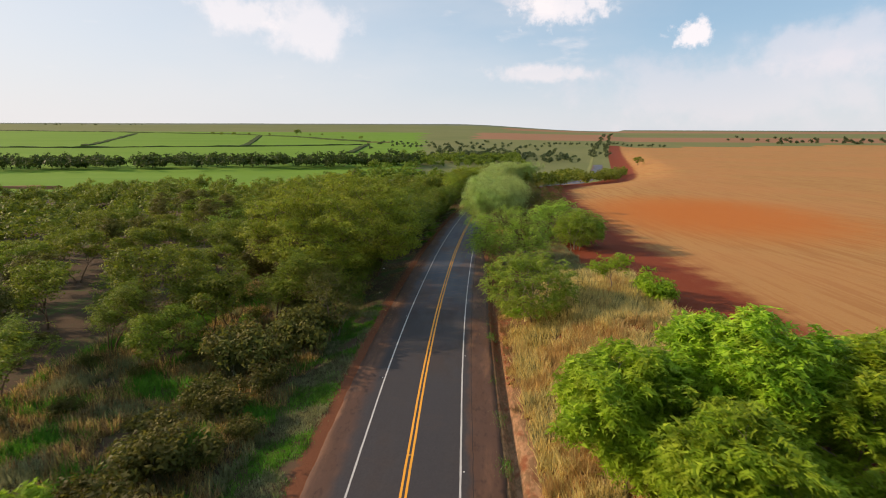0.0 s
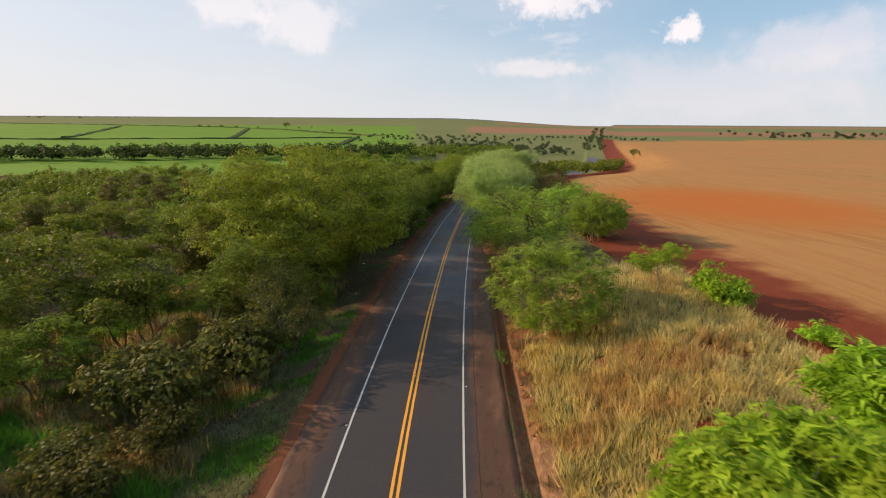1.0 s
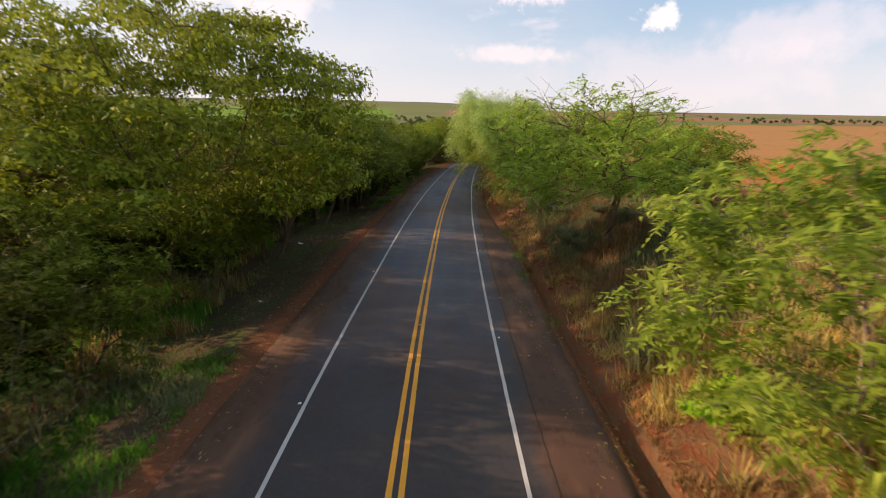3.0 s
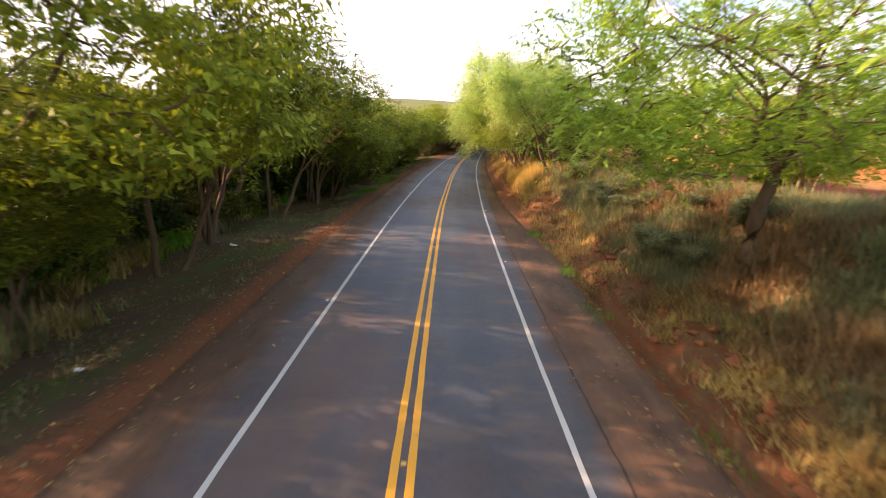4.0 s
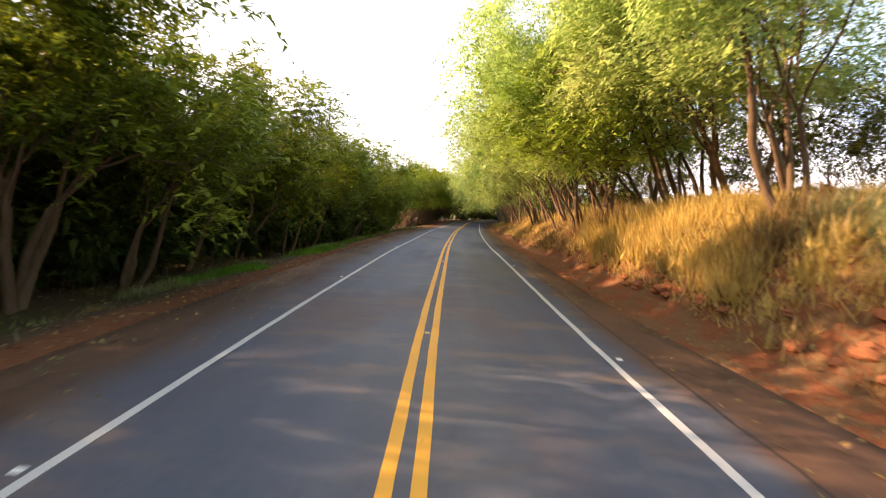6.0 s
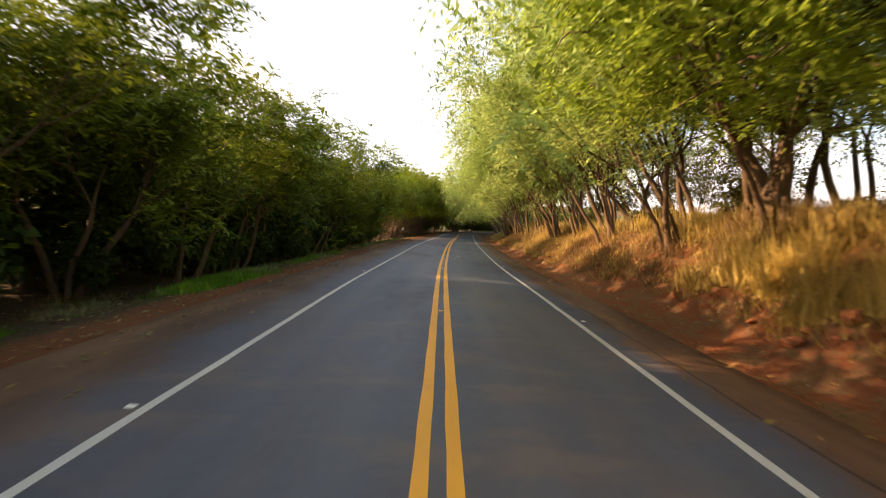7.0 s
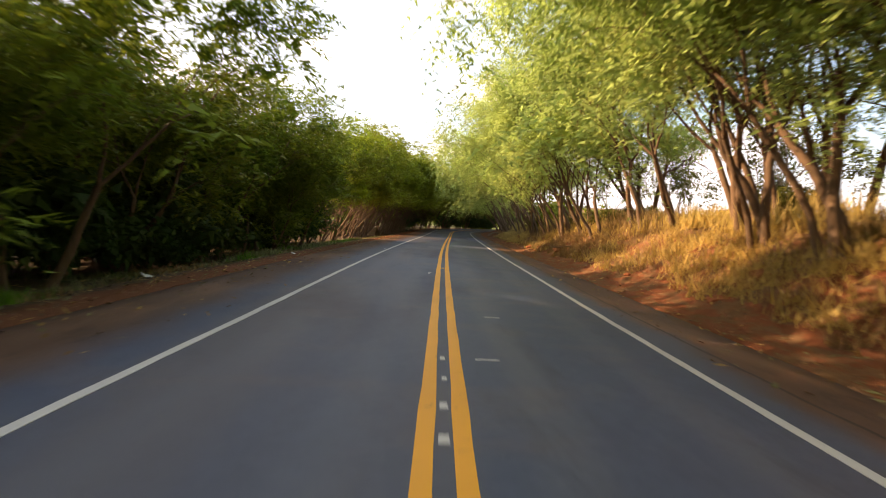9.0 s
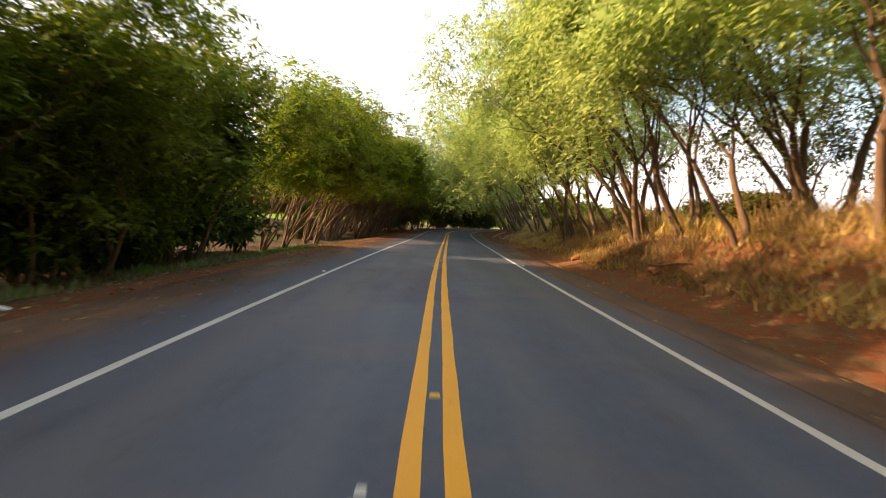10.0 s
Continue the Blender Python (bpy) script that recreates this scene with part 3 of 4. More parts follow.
def sprays(centres, rng, count, along, reach, size, ratio=0.42, droop=0.35, up=0.05):
    """Drooping feathery sprays round each centre: rows of narrow leaflets on both sides of an axis."""
    C = np.repeat(np.asarray(centres, float), count, axis=0)
    m = len(C)
    start = C + rng.normal(size=(m, 3)) * reach * np.array([0.34, 0.34, 0.24])
    yaw, rise = rng.uniform(0, 2 * np.pi, m), rng.normal(up, 0.42, m)
    axis = np.stack([np.cos(yaw) * np.cos(rise), np.sin(yaw) * np.cos(rise), np.sin(rise)], -1)
    side = np.stack([-np.sin(yaw), np.cos(yaw), rng.normal(0, 0.35, m)], -1)
    span = reach * rng.uniform(0.6, 1.3, m)
    t = np.linspace(0.08, 1.0, along)
    P = start[:, None] + axis[:, None] * (span[:, None] * t)[..., None]
    P[..., 2] -= droop * span[:, None] * t * t
    sign = np.where(np.arange(along) % 2, 1.0, -1.0)[None, :, None]
    D = axis[:, None] * 0.55 + side[:, None] * sign * 0.8 + rng.normal(0, 0.2, P.shape)
    D[..., 2] -= 0.15 + 0.5 * droop * t
    D /= np.linalg.norm(D, axis=-1, keepdims=True)
    L = size * (1.25 - 0.6 * t)[None, :, None] * rng.uniform(0.75, 1.25, (m, along, 1))
    W = np.cross(D, np.array([0, 0, 1.0]) + rng.normal(0, 0.35, P.shape))
    W /= np.linalg.norm(W, axis=-1, keepdims=True) + 1e-6
    V = np.stack([P + W * L * ratio * 0.5, P + D * L, P - W * L * ratio * 0.5], 2).reshape(-1, 3)
    return V, np.arange(len(V)).reshape(-1, 3)


def blank(name):
    return new(name)


def part(name, me, parent, label=""):
    ob = new(name, me)
    ob.parent = parent
    return tagged(ob, label)


def tree(seed, height, radius, leaf_mat, bark, stems=2, lean=(0, 0), fork=0.28, levels=4, split=2, angle=0.6, rise=0.10, thick=0.14, wander=0.16,
         spray=None, puff=None, droop=0.4, keep=1.0, bare=0.0, low=0.0, shoots=0.5, fill=False, sides=6, rounded=0.0, shell=None, name="tree"):
    """A tree grown by forking: crooked stems, limbs and twigs, and leaves at the twigs' ends.
    spray: sprays at a twig's end, leaflets of a spray, its length, a leaflet's length; puff: leaflets of a puff, its size, a leaflet's length, flatness."""
    rnd, rng = random.Random(seed), np.random.default_rng(seed)
    lines, tips = [], []
    drift = Vector((lean[0], lean[1], 0)) / height

    def shoot(p, d, length, r, level):
        steps = (6, 5, 4, 3, 2)[min(level, 4)]
        pts, radii = [p.copy()], [r]
        for i in range(steps):
            jig = Vector((rnd.gauss(0, 1), rnd.gauss(0, 1), rnd.gauss(0, 0.8))) * wander
            d = (d + jig + Vector((0, 0, rise * (1.0 if level < 2 else 0.35))) + drift * 0.10).normalized()
            p = p + d * (length / steps)
            pts.append(p)
            radii.append(r * (1 - 0.38 * (i + 1) / steps))
            if 0 < level < levels and i in (1, 2) and rnd.random() < shoots:
                branch(p, d, length * 0.6, radii[-1] * 0.55, level + 1, 1)
        lines.append((pts, radii, level))
        if level >= levels:
            tips.append(p)
            if fill:
                tips.append(pts[1])
        else:
            branch(p, d, length * rnd.uniform(0.62, 0.8), radii[-1] * 0.86, level + 1, split + (rnd.random() < 0.45))
            if fill and level > 0:
                tips.append(pts[2])

    def branch(p, d, length, r, level, n):
        a = d.cross(Vector((0.3, 0.2, 1))).normalized()
        b = d.cross(a)
        w0 = rnd.uniform(0, 6.28)
        for q in range(n):
            w = w0 + 6.28 * q / n + rnd.uniform(-0.5, 0.5)
            tilt = angle * rnd.uniform(0.6, 1.3) * (1.25 if n == 1 else 1.0)
            e = (d * math.cos(tilt) + (a * math.cos(w) + b * math.sin(w)) * math.sin(tilt)).normalized()
            shoot(p, e, length * rnd.uniform(0.8, 1.15), r * (0.8 if n > 1 else 1.0), level)

    for i in range(stems):
        w = 6.28 * (i + 0.6 * rnd.random()) / stems
        out = Vector((math.cos(w), math.sin(w), 0)) * (stems > 1)
        shoot(out * (0.05 + 0.25 * rnd.random()) + Vector((0, 0, -0.35)), (out * 0.32 + drift * 0.55 + Vector((0, 0, 1))).normalized(), height * fork * rnd.uniform(0.75, 1.2) + 0.35, thick * rnd.uniform(0.7, 1.1), 0)

    # bring the crown to its width, height and lean
    T = np.array([tuple(t) for t in tips])
    centre, top = T[:, :2].mean(0), np.percentile(T[:, 2], 97)
    wide = np.percentile(np.hypot(*(T[:, :2] - centre).T), 92)
    sx, sz = radius * 0.92 / wide, height * 0.94 / top

    def fit(p):
        share = min(1.2, max(0.0, p[2] / top)) ** 1.35
        z = p[2] * (sz if p[2] > 0 else 1)
        q = Vector((p[0] * sx + (lean[0] - centre[0] * sx) * share, p[1] * sx + (lean[1] - centre[1] * sx) * share, z))
        if rounded:
            c, half = Vector((lean[0], lean[1], height * 0.46)), height * 0.54
            d = Vector(((q.x - c.x) / radius, (q.y - c.y) / radius, (q.z - c.z) / half))
            far = max(d.length, 1e-3)
            goal = far ** (1 - 0.5 * rounded) if far < 1 else 1 + 0.25 * (far - 1)
            d *= 1 + (goal / far - 1) * min(1.0, max(0.0, (q.z / height - 0.2) / 0.25))
            q = c + Vector((d.x * radius, d.y * radius, d.z * half))
        return q

    V, F = [], []
    for pts, radii, level in lines:
        tube([fit(p) for p in pts], [r * (1.35 if level == 0 and i == 0 else 1) for i, r in enumerate(radii)], max(3, sides - level), V, F)
    leafy = []
    if shell:
        # clumps over a dome, each on a twig from the nearest limb
        n, inner = shell
        limb = np.array([tuple(fit(p)) for pts, radii, level in lines for p in pts])
        limb = limb[limb[:, 2] > height * 0.12]
        half, foot = height * 0.5, height * low
        made = []
        while len(made) < n:
            d = Vector((rnd.gauss(0, 1), rnd.gauss(0, 1), rnd.gauss(0.25, 1))).normalized() * rnd.uniform(inner, 1.0)
            p = Vector((lean[0] + d.x * radius, lean[1] + d.y * radius, half + d.z * (half * 0.96 if d.z > 0 else half - foot)))
            if noise.noise(p * (2.6 / radius) + Vector((seed, 0, 0))) * 0.5 + noise.noise(p * (7.0 / radius)) * 0.5 < -0.16:
                continue
            made.append(p)
        made.sort(key=lambda p: float(((limb - np.array(p)) ** 2).sum(1).min()))
        for p in made:
            leafy.append(tuple(p))
            gap = ((limb - np.array(p)) ** 2).sum(1) + 2.0 * np.maximum(limb[:, 2] - p.z, 0) ** 2
            twig = bend(Vector(limb[int(gap.argmin())]), p, rnd, 0.06, 4, 0.10)
            tube(twig, [thick * q for q in (0.13, 0.11, 0.09, 0.06, 0.03)], 3, V, F)
            limb = np.vstack([limb, [tuple(q) for q in twig[2:]]])
        tips = []
    ob = blank(name)
    part("trunk", mesh_of("trunk", V, F, [bark], True), ob, "crooked forked trunk with bare limbs")
    for p in tips:
        q = fit(p)
        if rnd.random() > keep or q.z < height * low:
            continue
        if bare and (q.x - lean[0]) * (-1 if lean[0] < 0 else 1) < 0.1 * radius and rnd.random() < bare:
            continue
        leafy.append(tuple(q))
    if spray:
        LV, LF = sprays(leafy, rng, spray[0], spray[1], spray[2], spray[3], droop=droop)
    else:
        LV, LF = leaves(leafy, rng, puff[0], puff[1], puff[2], droop=droop, flat=puff[3])
    part("crown", mesh_of("crown", LV, LF, [leaf_mat]), ob, "feathery leaf sprays")
    return ob


def stand(ob, x, y, turn=0.0, size=1.0, sink=0.05, stretch=1.0):
    ob.location = (x, y, float(land(x, y)) - sink)
    ob.rotation_euler = (0, 0, turn)
    ob.scale = (size, size, size * stretch)
    return ob


def again(ob, x, y, turn, size=1.0, sink=0.05, stretch=1.0):
    """A copy with its parts at another place."""
    made = copy_thing(ob, Matrix.Identity(4))
    made.rotation_mode = "XYZ"
    return stand(made, x, y, turn, size, sink, stretch)

# the kinds of tree, each built once
RIGHT, LEFT = "trees along the bank", "trees of the thicket"
kinds = {}


def first_of(key, label, category, group, **how):
    ob = tree(**how)
    tagged(ob, label, category, group)
    kinds[key] = [ob, False]


def plant(key, x, y, turn=0.0, size=1.0, label="", group="", stretch=1.0):
    src = kinds[key]
    if not src[1]:
        src[1] = True
        ob = stand(src[0], x, y, turn, size, stretch=stretch)
    else:
        ob = again(src[0], x, y, turn, size, stretch=stretch)
    return tagged(ob, label, "", group)


SLIM = "slender multi-stemmed tree with feathery lime-green leaves leaning over the road"
for i in range(4):
    first_of("slim%d" % i, SLIM, "tree", RIGHT, seed=11 + i, height=11.2 + 0.6 * i, radius=5.5 + 0.3 * (i % 2), leaf_mat=LEAF_LIME, bark=BARK, stems=2 + i % 2, lean=(-5.1, 0.3 * i - 0.4),
             fork=0.20, levels=5, split=2, angle=0.50, rise=0.06, thick=0.17, shoots=0.35, bare=0.5, keep=0.95, droop=0.85, spray=(7, 9, 0.95, 0.22))
    first_of("arch%d" % i, SLIM, "tree", RIGHT, seed=21 + i, height=12.8 + 0.5 * i, radius=5.6, leaf_mat=LEAF_LIME, bark=BARK, stems=3, lean=(-7.6, 0.3 * i - 0.4),
             fork=0.24, levels=4, split=2, angle=0.5, rise=0.06, thick=0.15, shoots=0.5, droop=0.5, sides=5, spray=(6, 7, 1.25, 0.42))
for i in range(2):
    first_of("open%d" % i, "open-crowned dark tree with bare arching limbs", "tree", LEFT, seed=131 + i, height=10.2 + 0.8 * i, radius=5.2, leaf_mat=LEAF_DARK, bark=BARK, stems=2 + i,
             lean=(2.6, 0.4), fork=0.22, levels=5, split=2, angle=0.55, rise=0.05, thick=0.19, shoots=0.3, keep=0.62, droop=0.3, spray=(5, 9, 0.85, 0.26))
    first_of("vault%d" % i, "dense dark green tree leaning over the road", "tree", LEFT, seed=141 + i, height=12.4 + 0.8 * i, radius=4.8, leaf_mat=LEAF_DOME, bark=BARK, stems=5,
             lean=(5.6, 0.3), fork=0.40, levels=4, split=2, angle=0.5, rise=0.06, thick=0.13, shoots=0.5, low=0.46, droop=0.45, sides=5, spray=(6, 7, 1.2, 0.42))
    first_of("dense%d" % i, "dense dark green tree leafy down to the ground", "tree", LEFT, seed=151 + i, height=9.8 + 0.8 * i, radius=4.6, leaf_mat=LEAF_DARK, bark=BARK, stems=4,
             lean=(2.0, 0.3), fork=0.12, levels=4, split=2, angle=0.62, rise=0.05, thick=0.14, shoots=0.6, fill=True, droop=0.6, sides=4, spray=(4, 7, 1.2, 0.36))
    first_of("back%d" % i, "dark green tree deep in the thicket", "tree", LEFT, seed=161 + i, height=8.4 + 0.8 * i, radius=4.6, leaf_mat=LEAF_DARK, bark=BARK, stems=3,
             fork=0.2, levels=3, split=2, angle=0.62, rise=0.05, thick=0.13, shoots=0.8, fill=True, droop=0.3, sides=4, puff=(40, 0.80, 0.52, 0.5))
for i in range(4):
    first_of("dark%d" % i, "dense dark green thicket tree with thin crooked stems", "tree", LEFT, seed=31 + i, height=9.4 + 0.5 * i, radius=4.5, leaf_mat=(LEAF_DARK, LEAF_GREEN)[i % 2], bark=BARK, stems=3,
             lean=(2.4, 0.0), fork=0.2, levels=4, split=2, angle=0.55, rise=0.06, thick=0.15, shoots=0.5, keep=0.85, droop=0.4, sides=5, spray=(6, 8, 1.0, 0.30))
first_of("giant", "huge dark green spreading tree with a layered dome crown", "tree", LEFT, seed=51, height=18.0, radius=14.0, leaf_mat=LEAF_DOME, bark=BARK, stems=2, lean=(0.5, 0),
         fork=0.16, levels=4, split=2, angle=0.62, rise=0.04, thick=0.36, shoots=0.4, sides=7, droop=0.4, low=0.22, shell=(680, 0.55), puff=(100, 0.95, 0.34, 0.42))
first_of("spread", "wide spreading roadside tree with dark trunk and open crown", "tree", RIGHT, seed=58, height=10.4, radius=7.0, leaf_mat=LEAF_ASH, bark=BARK, stems=1, lean=(-2.2, -0.8),
         fork=0.19, levels=4, split=3, angle=0.55, rise=0.06, thick=0.32, shoots=0.3, wander=0.2, sides=7, droop=0.4, low=0.30, shell=(330, 0.45), spray=(9, 10, 0.95, 0.25))
first_of("fresh", "bright green leafy roadside tree on the grassy bank", "tree", RIGHT, seed=61, height=7.0, radius=5.0, leaf_mat=LEAF_FRESH, bark=BARK_PALE, stems=4,
         fork=0.14, levels=4, split=2, angle=0.66, rise=0.04, thick=0.12, shoots=0.8, fill=True, sides=5, droop=0.4, rounded=0.5, spray=(5, 7, 0.60, 0.36))
first_of("dusty", "rounded grey-green roadside tree with fine leaves", "tree", RIGHT, seed=63, height=8.2, radius=5.3, leaf_mat=LEAF_ASH, bark=BARK_PALE, stems=5, lean=(-0.8, 0),
         fork=0.10, levels=3, split=2, angle=0.55, rise=0.06, thick=0.11, shoots=0.5, sides=5, droop=0.4, low=0.10, shell=(300, 0.6), spray=(9, 8, 0.66, 0.28))
first_of("crest", "full-crowned lime-green tree of the bank row", "tree", RIGHT, seed=69, height=10.2, radius=5.4, leaf_mat=LEAF_LIME, bark=BARK, stems=3, lean=(-3.4, 0.2),
         fork=0.18, levels=4, split=2, angle=0.5, rise=0.06, thick=0.17, shoots=0.3, sides=6, droop=0.7, low=0.40, shell=(230, 0.62), spray=(8, 8, 0.9, 0.30))
first_of("sapling", "small pale-stemmed tree with an open light green crown", "tree", RIGHT, seed=67, height=4.4, radius=2.2, leaf_mat=LEAF_FRESH, bark=BARK_PALE, stems=1,
         fork=0.45, levels=4, split=2, angle=0.6, rise=0.03, thick=0.09, shoots=0.5, sides=5, droop=0.3, spray=(5, 8, 0.5, 0.20))
first_of("bush", "low round bright green bush in dry grass", "bush", "bushes of the verge", seed=71, height=2.6, radius=1.9, leaf_mat=LEAF_FRESH, bark=BARK_PALE, stems=4, fork=0.14, levels=2, split=3,
         angle=0.7, thick=0.04, shoots=0.8, fill=True, sides=3, puff=(22, 0.34, 0.32, 0.7), name="bush")
first_of("dullbush", "straggly olive bush among dry grass", "bush", "bushes of the verge", seed=73, height=3.0, radius=2.2, leaf_mat=LEAF_DULL, bark=BARK_PALE, stems=4, fork=0.16, levels=2, split=3,
         angle=0.66, thick=0.04, shoots=0.5, fill=True, sides=3, puff=(15, 0.40, 0.34, 0.7), name="bush")
first_of("greybush", "low grey-green weedy bush on the bank", "bush", "bushes of the verge", seed=76, height=2.4, radius=2.0, leaf_mat=GRASS_OLIVE, bark=BARK_PALE, stems=5, fork=0.14, levels=2, split=3,
         angle=0.6, thick=0.03, shoots=0.8, fill=True, sides=3, puff=(22, 0.32, 0.24, 0.8), name="bush")
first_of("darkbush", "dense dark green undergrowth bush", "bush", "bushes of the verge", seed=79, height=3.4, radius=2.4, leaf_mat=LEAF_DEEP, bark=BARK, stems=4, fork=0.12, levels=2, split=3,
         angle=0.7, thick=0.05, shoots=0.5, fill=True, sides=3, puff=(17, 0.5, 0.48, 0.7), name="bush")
first_of("bare", "half-bare grey tree with dry twigs and few leaves", "tree", LEFT, seed=83, height=8.6, radius=4.4, leaf_mat=LEAF_DULL, bark=BARK_PALE, stems=3, fork=0.2, levels=5, split=2,
         angle=0.5, rise=0.07, thick=0.12, shoots=0.4, keep=0.5, sides=4, puff=(9, 0.36, 0.24, 0.8), name="bare_tree")
for i in range(4):
    first_of("wood%d" % i, "round-crowned woodland tree in the thicket", "tree", LEFT, seed=91 + i, height=8.4 + 0.8 * i, radius=5.0 + 0.3 * i, leaf_mat=(LEAF_GREEN, LEAF_DARK, LEAF_GREEN, LEAF_DULL)[i], bark=BARK, stems=2,
             fork=0.30, levels=3, split=3, angle=0.62, rise=0.04, thick=0.15, shoots=0.6, sides=4, droop=0.2, rounded=0.4, puff=(46, 0.80, 0.38, 0.42))

rnd = random.Random(5)


def at_road(u, y):
    return float(road_x(y)) + u, y


# single trees that stand out
plant("giant", -18.0, 92.5, 0.4, 1.0)
plant("bare", -12.4, 70.2, 0.3, 0.9)
plant("bare", -14.6, 75.5, 1.3, 0.9)
plant("bare", -31.4, 66.6, 1.9, 0.8)
plant("spread", 10.4, 92.6, 0.0, 1.0)
plant("dusty", 10.4, 71.0, 0.2, 1.0)
plant("bush", 8.6, 74.5, 1.6, 0.6, "leafy green bush in tall dry grass")
plant("fresh", 13.2, 43.0, 1.5, 1.08, "bright green leafy tree with a broad crown")
plant("fresh", 18.8, 45.5, 3.6, 1.1)
plant("fresh", 23.5, 42.0, 5.1, 1.0)
plant("fresh", 15.5, 38.0, 2.6, 0.95)
plant("fresh", 28.5, 46.0, 0.6, 0.85)
plant("sapling", 19.3, 75.2, 0.0, 1.1)
plant("bush", 23.2, 71.6, 0.0, 1.15, "low round bright green bush at the field's edge")
plant("bush", 26.0, 64.0, 1.0, 0.6)
for x, y, turn, size in ((14.8, 116.5, 0.4, 0.62), (17.4, 121.0, 1.4, 0.8), (14.4, 124.0, 2.4, 0.75), (11.9, 114.0, 3.0, 0.42)):
    plant("bare", x, y, turn, size, "thin pale half-bare tree in golden grass", RIGHT)
plant("spread", 8.4, 133.0, 0.5, 0.9, "roadside tree with a thick leaning trunk and open crown")
plant("dusty", 20.8, 105.0, 4.0, 0.9, "rounded green tree at the field's edge")
plant("fresh", 22.2, 109.0, 2.0, 0.85, "rounded green tree at the field's edge")
plant("dusty", 19.5, 113.5, 1.0, 1.05, "rounded green tree at the field's edge")

for x, y, key, turn, s, label in ((-21.5, 36.5, "fresh", 2.9, 0.74, "leafy green tree at the thicket's edge"), (-16.8, 35.0, "fresh", 0.9, 0.6, "leafy green tree at the thicket's edge"),
                                  (-27.0, 62.0, "wood0", 0.5, 0.7, "small round-crowned tree standing in brown grass"), (-34.0, 50.0, "wood2", 1.0, 0.75, "dark thicket tree over red soil")):
    plant(key, x, y, turn, s, label, LEFT)

# the row on the bank
for u, y, key, size in ((11.2, 127.5, 0, 1.0), (10.2, 130.5, 2, 0.9), (8.6, 133.3, 3, 0.95), (13.6, 137, 1, 0.9), (10.2, 141.5, 0, 0.95), (9.5, 149, 2, 0.9),
                        (9.5, 156.8, 0, 0.95), (14.5, 153.8, 1, 0.95), (9.4, 164.7, 3, 0.9), (12.2, 169, 1, 0.95), (9.8, 175.7, 0, 1.0), (9.0, 180, 2, 0.85), (9.8, 188.5, 1, 0.95), (13.4, 140.2, 2, 1.0), (12.8, 148.5, 0, 1.05), (13.2, 160.5, 2, 1.0), (12.6, 182.0, 3, 1.0), (10.0, 151.5, 1, 1.0), (10.4, 158.6, 3, 0.95), (10.0, 166.6, 0, 1.0), (9.9, 171.8, 2, 1.0), (8.4, 139.2, 3, 0.85), (9.6, 184.5, 1, 0.95), (9.6, 193.0, 2, 0.95), (10.6, 122.5, 2, 0.9), (13.0, 126.0, 0, 0.9), (11.6, 131.0, 1, 0.95)):
    plant("slim%d" % key, *at_road(u, y), rnd.uniform(-0.45, 0.45), size)
for u, y, size in ((11.6, 127.0, 0.92), (12.6, 138.5, 1.0), (12.4, 152.5, 1.05), (12.8, 166.0, 1.0), (12.2, 181.0, 1.05), (12.0, 196.0, 1.05), (12.0, 208.0, 1.05)):
    plant("crest", *at_road(u, y), rnd.uniform(-0.5, 0.5), size)
y = 122.0
while y < 285:
    far = y > 192
    for lane in range(2):
        u = (9.6 if y > 118 else 12.5) + 4.6 * lane + rnd.uniform(-1.1, 1.1)
        if (lane and (rnd.random() < 0.6 or y < 200)) or (not lane and 124 < y < 188 and rnd.random() < 0.5):
            continue
        key = "arch%d" if y > 214 or lane else "slim%d"
        plant(key % rnd.randrange(4), *at_road(u, y + rnd.uniform(-1, 1)), rnd.uniform(-0.5, 0.5), rnd.uniform(0.85, 1.0))
    y += 5.0 if far else 6.6

# the thicket to the left
for u, y, key, size in ((-12.5, 98.5, 0, 1.2), (-13.4, 104.5, 1, 1.15), (-15.4, 110.8, 1, 1.3), (-12.9, 114.6, 0, 1.2), (-20, 117, 1, 0.9), (-18, 102, 0, 0.8), (-22, 109, 1, 0.7)):
    plant("open%d" % key, *at_road(u, y), rnd.uniform(-0.5, 0.5), size)
for u, y, key, size in ((-23, 99, 1, 0.62), (-25, 106, 0, 0.7), (-24, 114, 1, 0.66), (-23, 122, 0, 0.9), (-29, 103, 1, 0.8), (-31, 112, 0, 0.9), (-19, 107, 0, 0.5), (-21, 114, 1, 0.5)):
    plant("back%d" % key, *at_road(u, y), rnd.uniform(-0.5, 0.5), size)
for u, y, key, size in ((-19, 124, 1, 0.9), (-12.4, 122.2, 3, 1.0), (-12.6, 78.0, 1, 0.6), (-12.6, 90.0, 2, 0.8), (-18.6, 73.0, 3, 0.85), (-16.2, 79.0, 1, 0.8)):
    plant("dark%d" % key, *at_road(u, y), rnd.uniform(-0.5, 0.5), size)
y, turn = 121.0, 0
while y < 192:
    turn += 1
    key = "open%d" % rnd.randrange(2) if turn % 2 else "dark%d" % rnd.randrange(4)
    plant(key, *at_road(-11.8 + rnd.uniform(-0.8, 0.8), y + rnd.uniform(-1.2, 1.2)), rnd.uniform(-0.6, 0.6), rnd.uniform(0.9, 1.05), "dark green roadside tree with thin crooked stems", LEFT)
    if turn % 2 == 0 or y > 150:
        plant("dense%d" % rnd.randrange(2), *at_road(-15.5 + rnd.uniform(-1, 1), y + rnd.uniform(1, 3)), rnd.uniform(-0.6, 0.6), rnd.uniform(0.72, 0.92))
    y += 5.6
y = 121.0
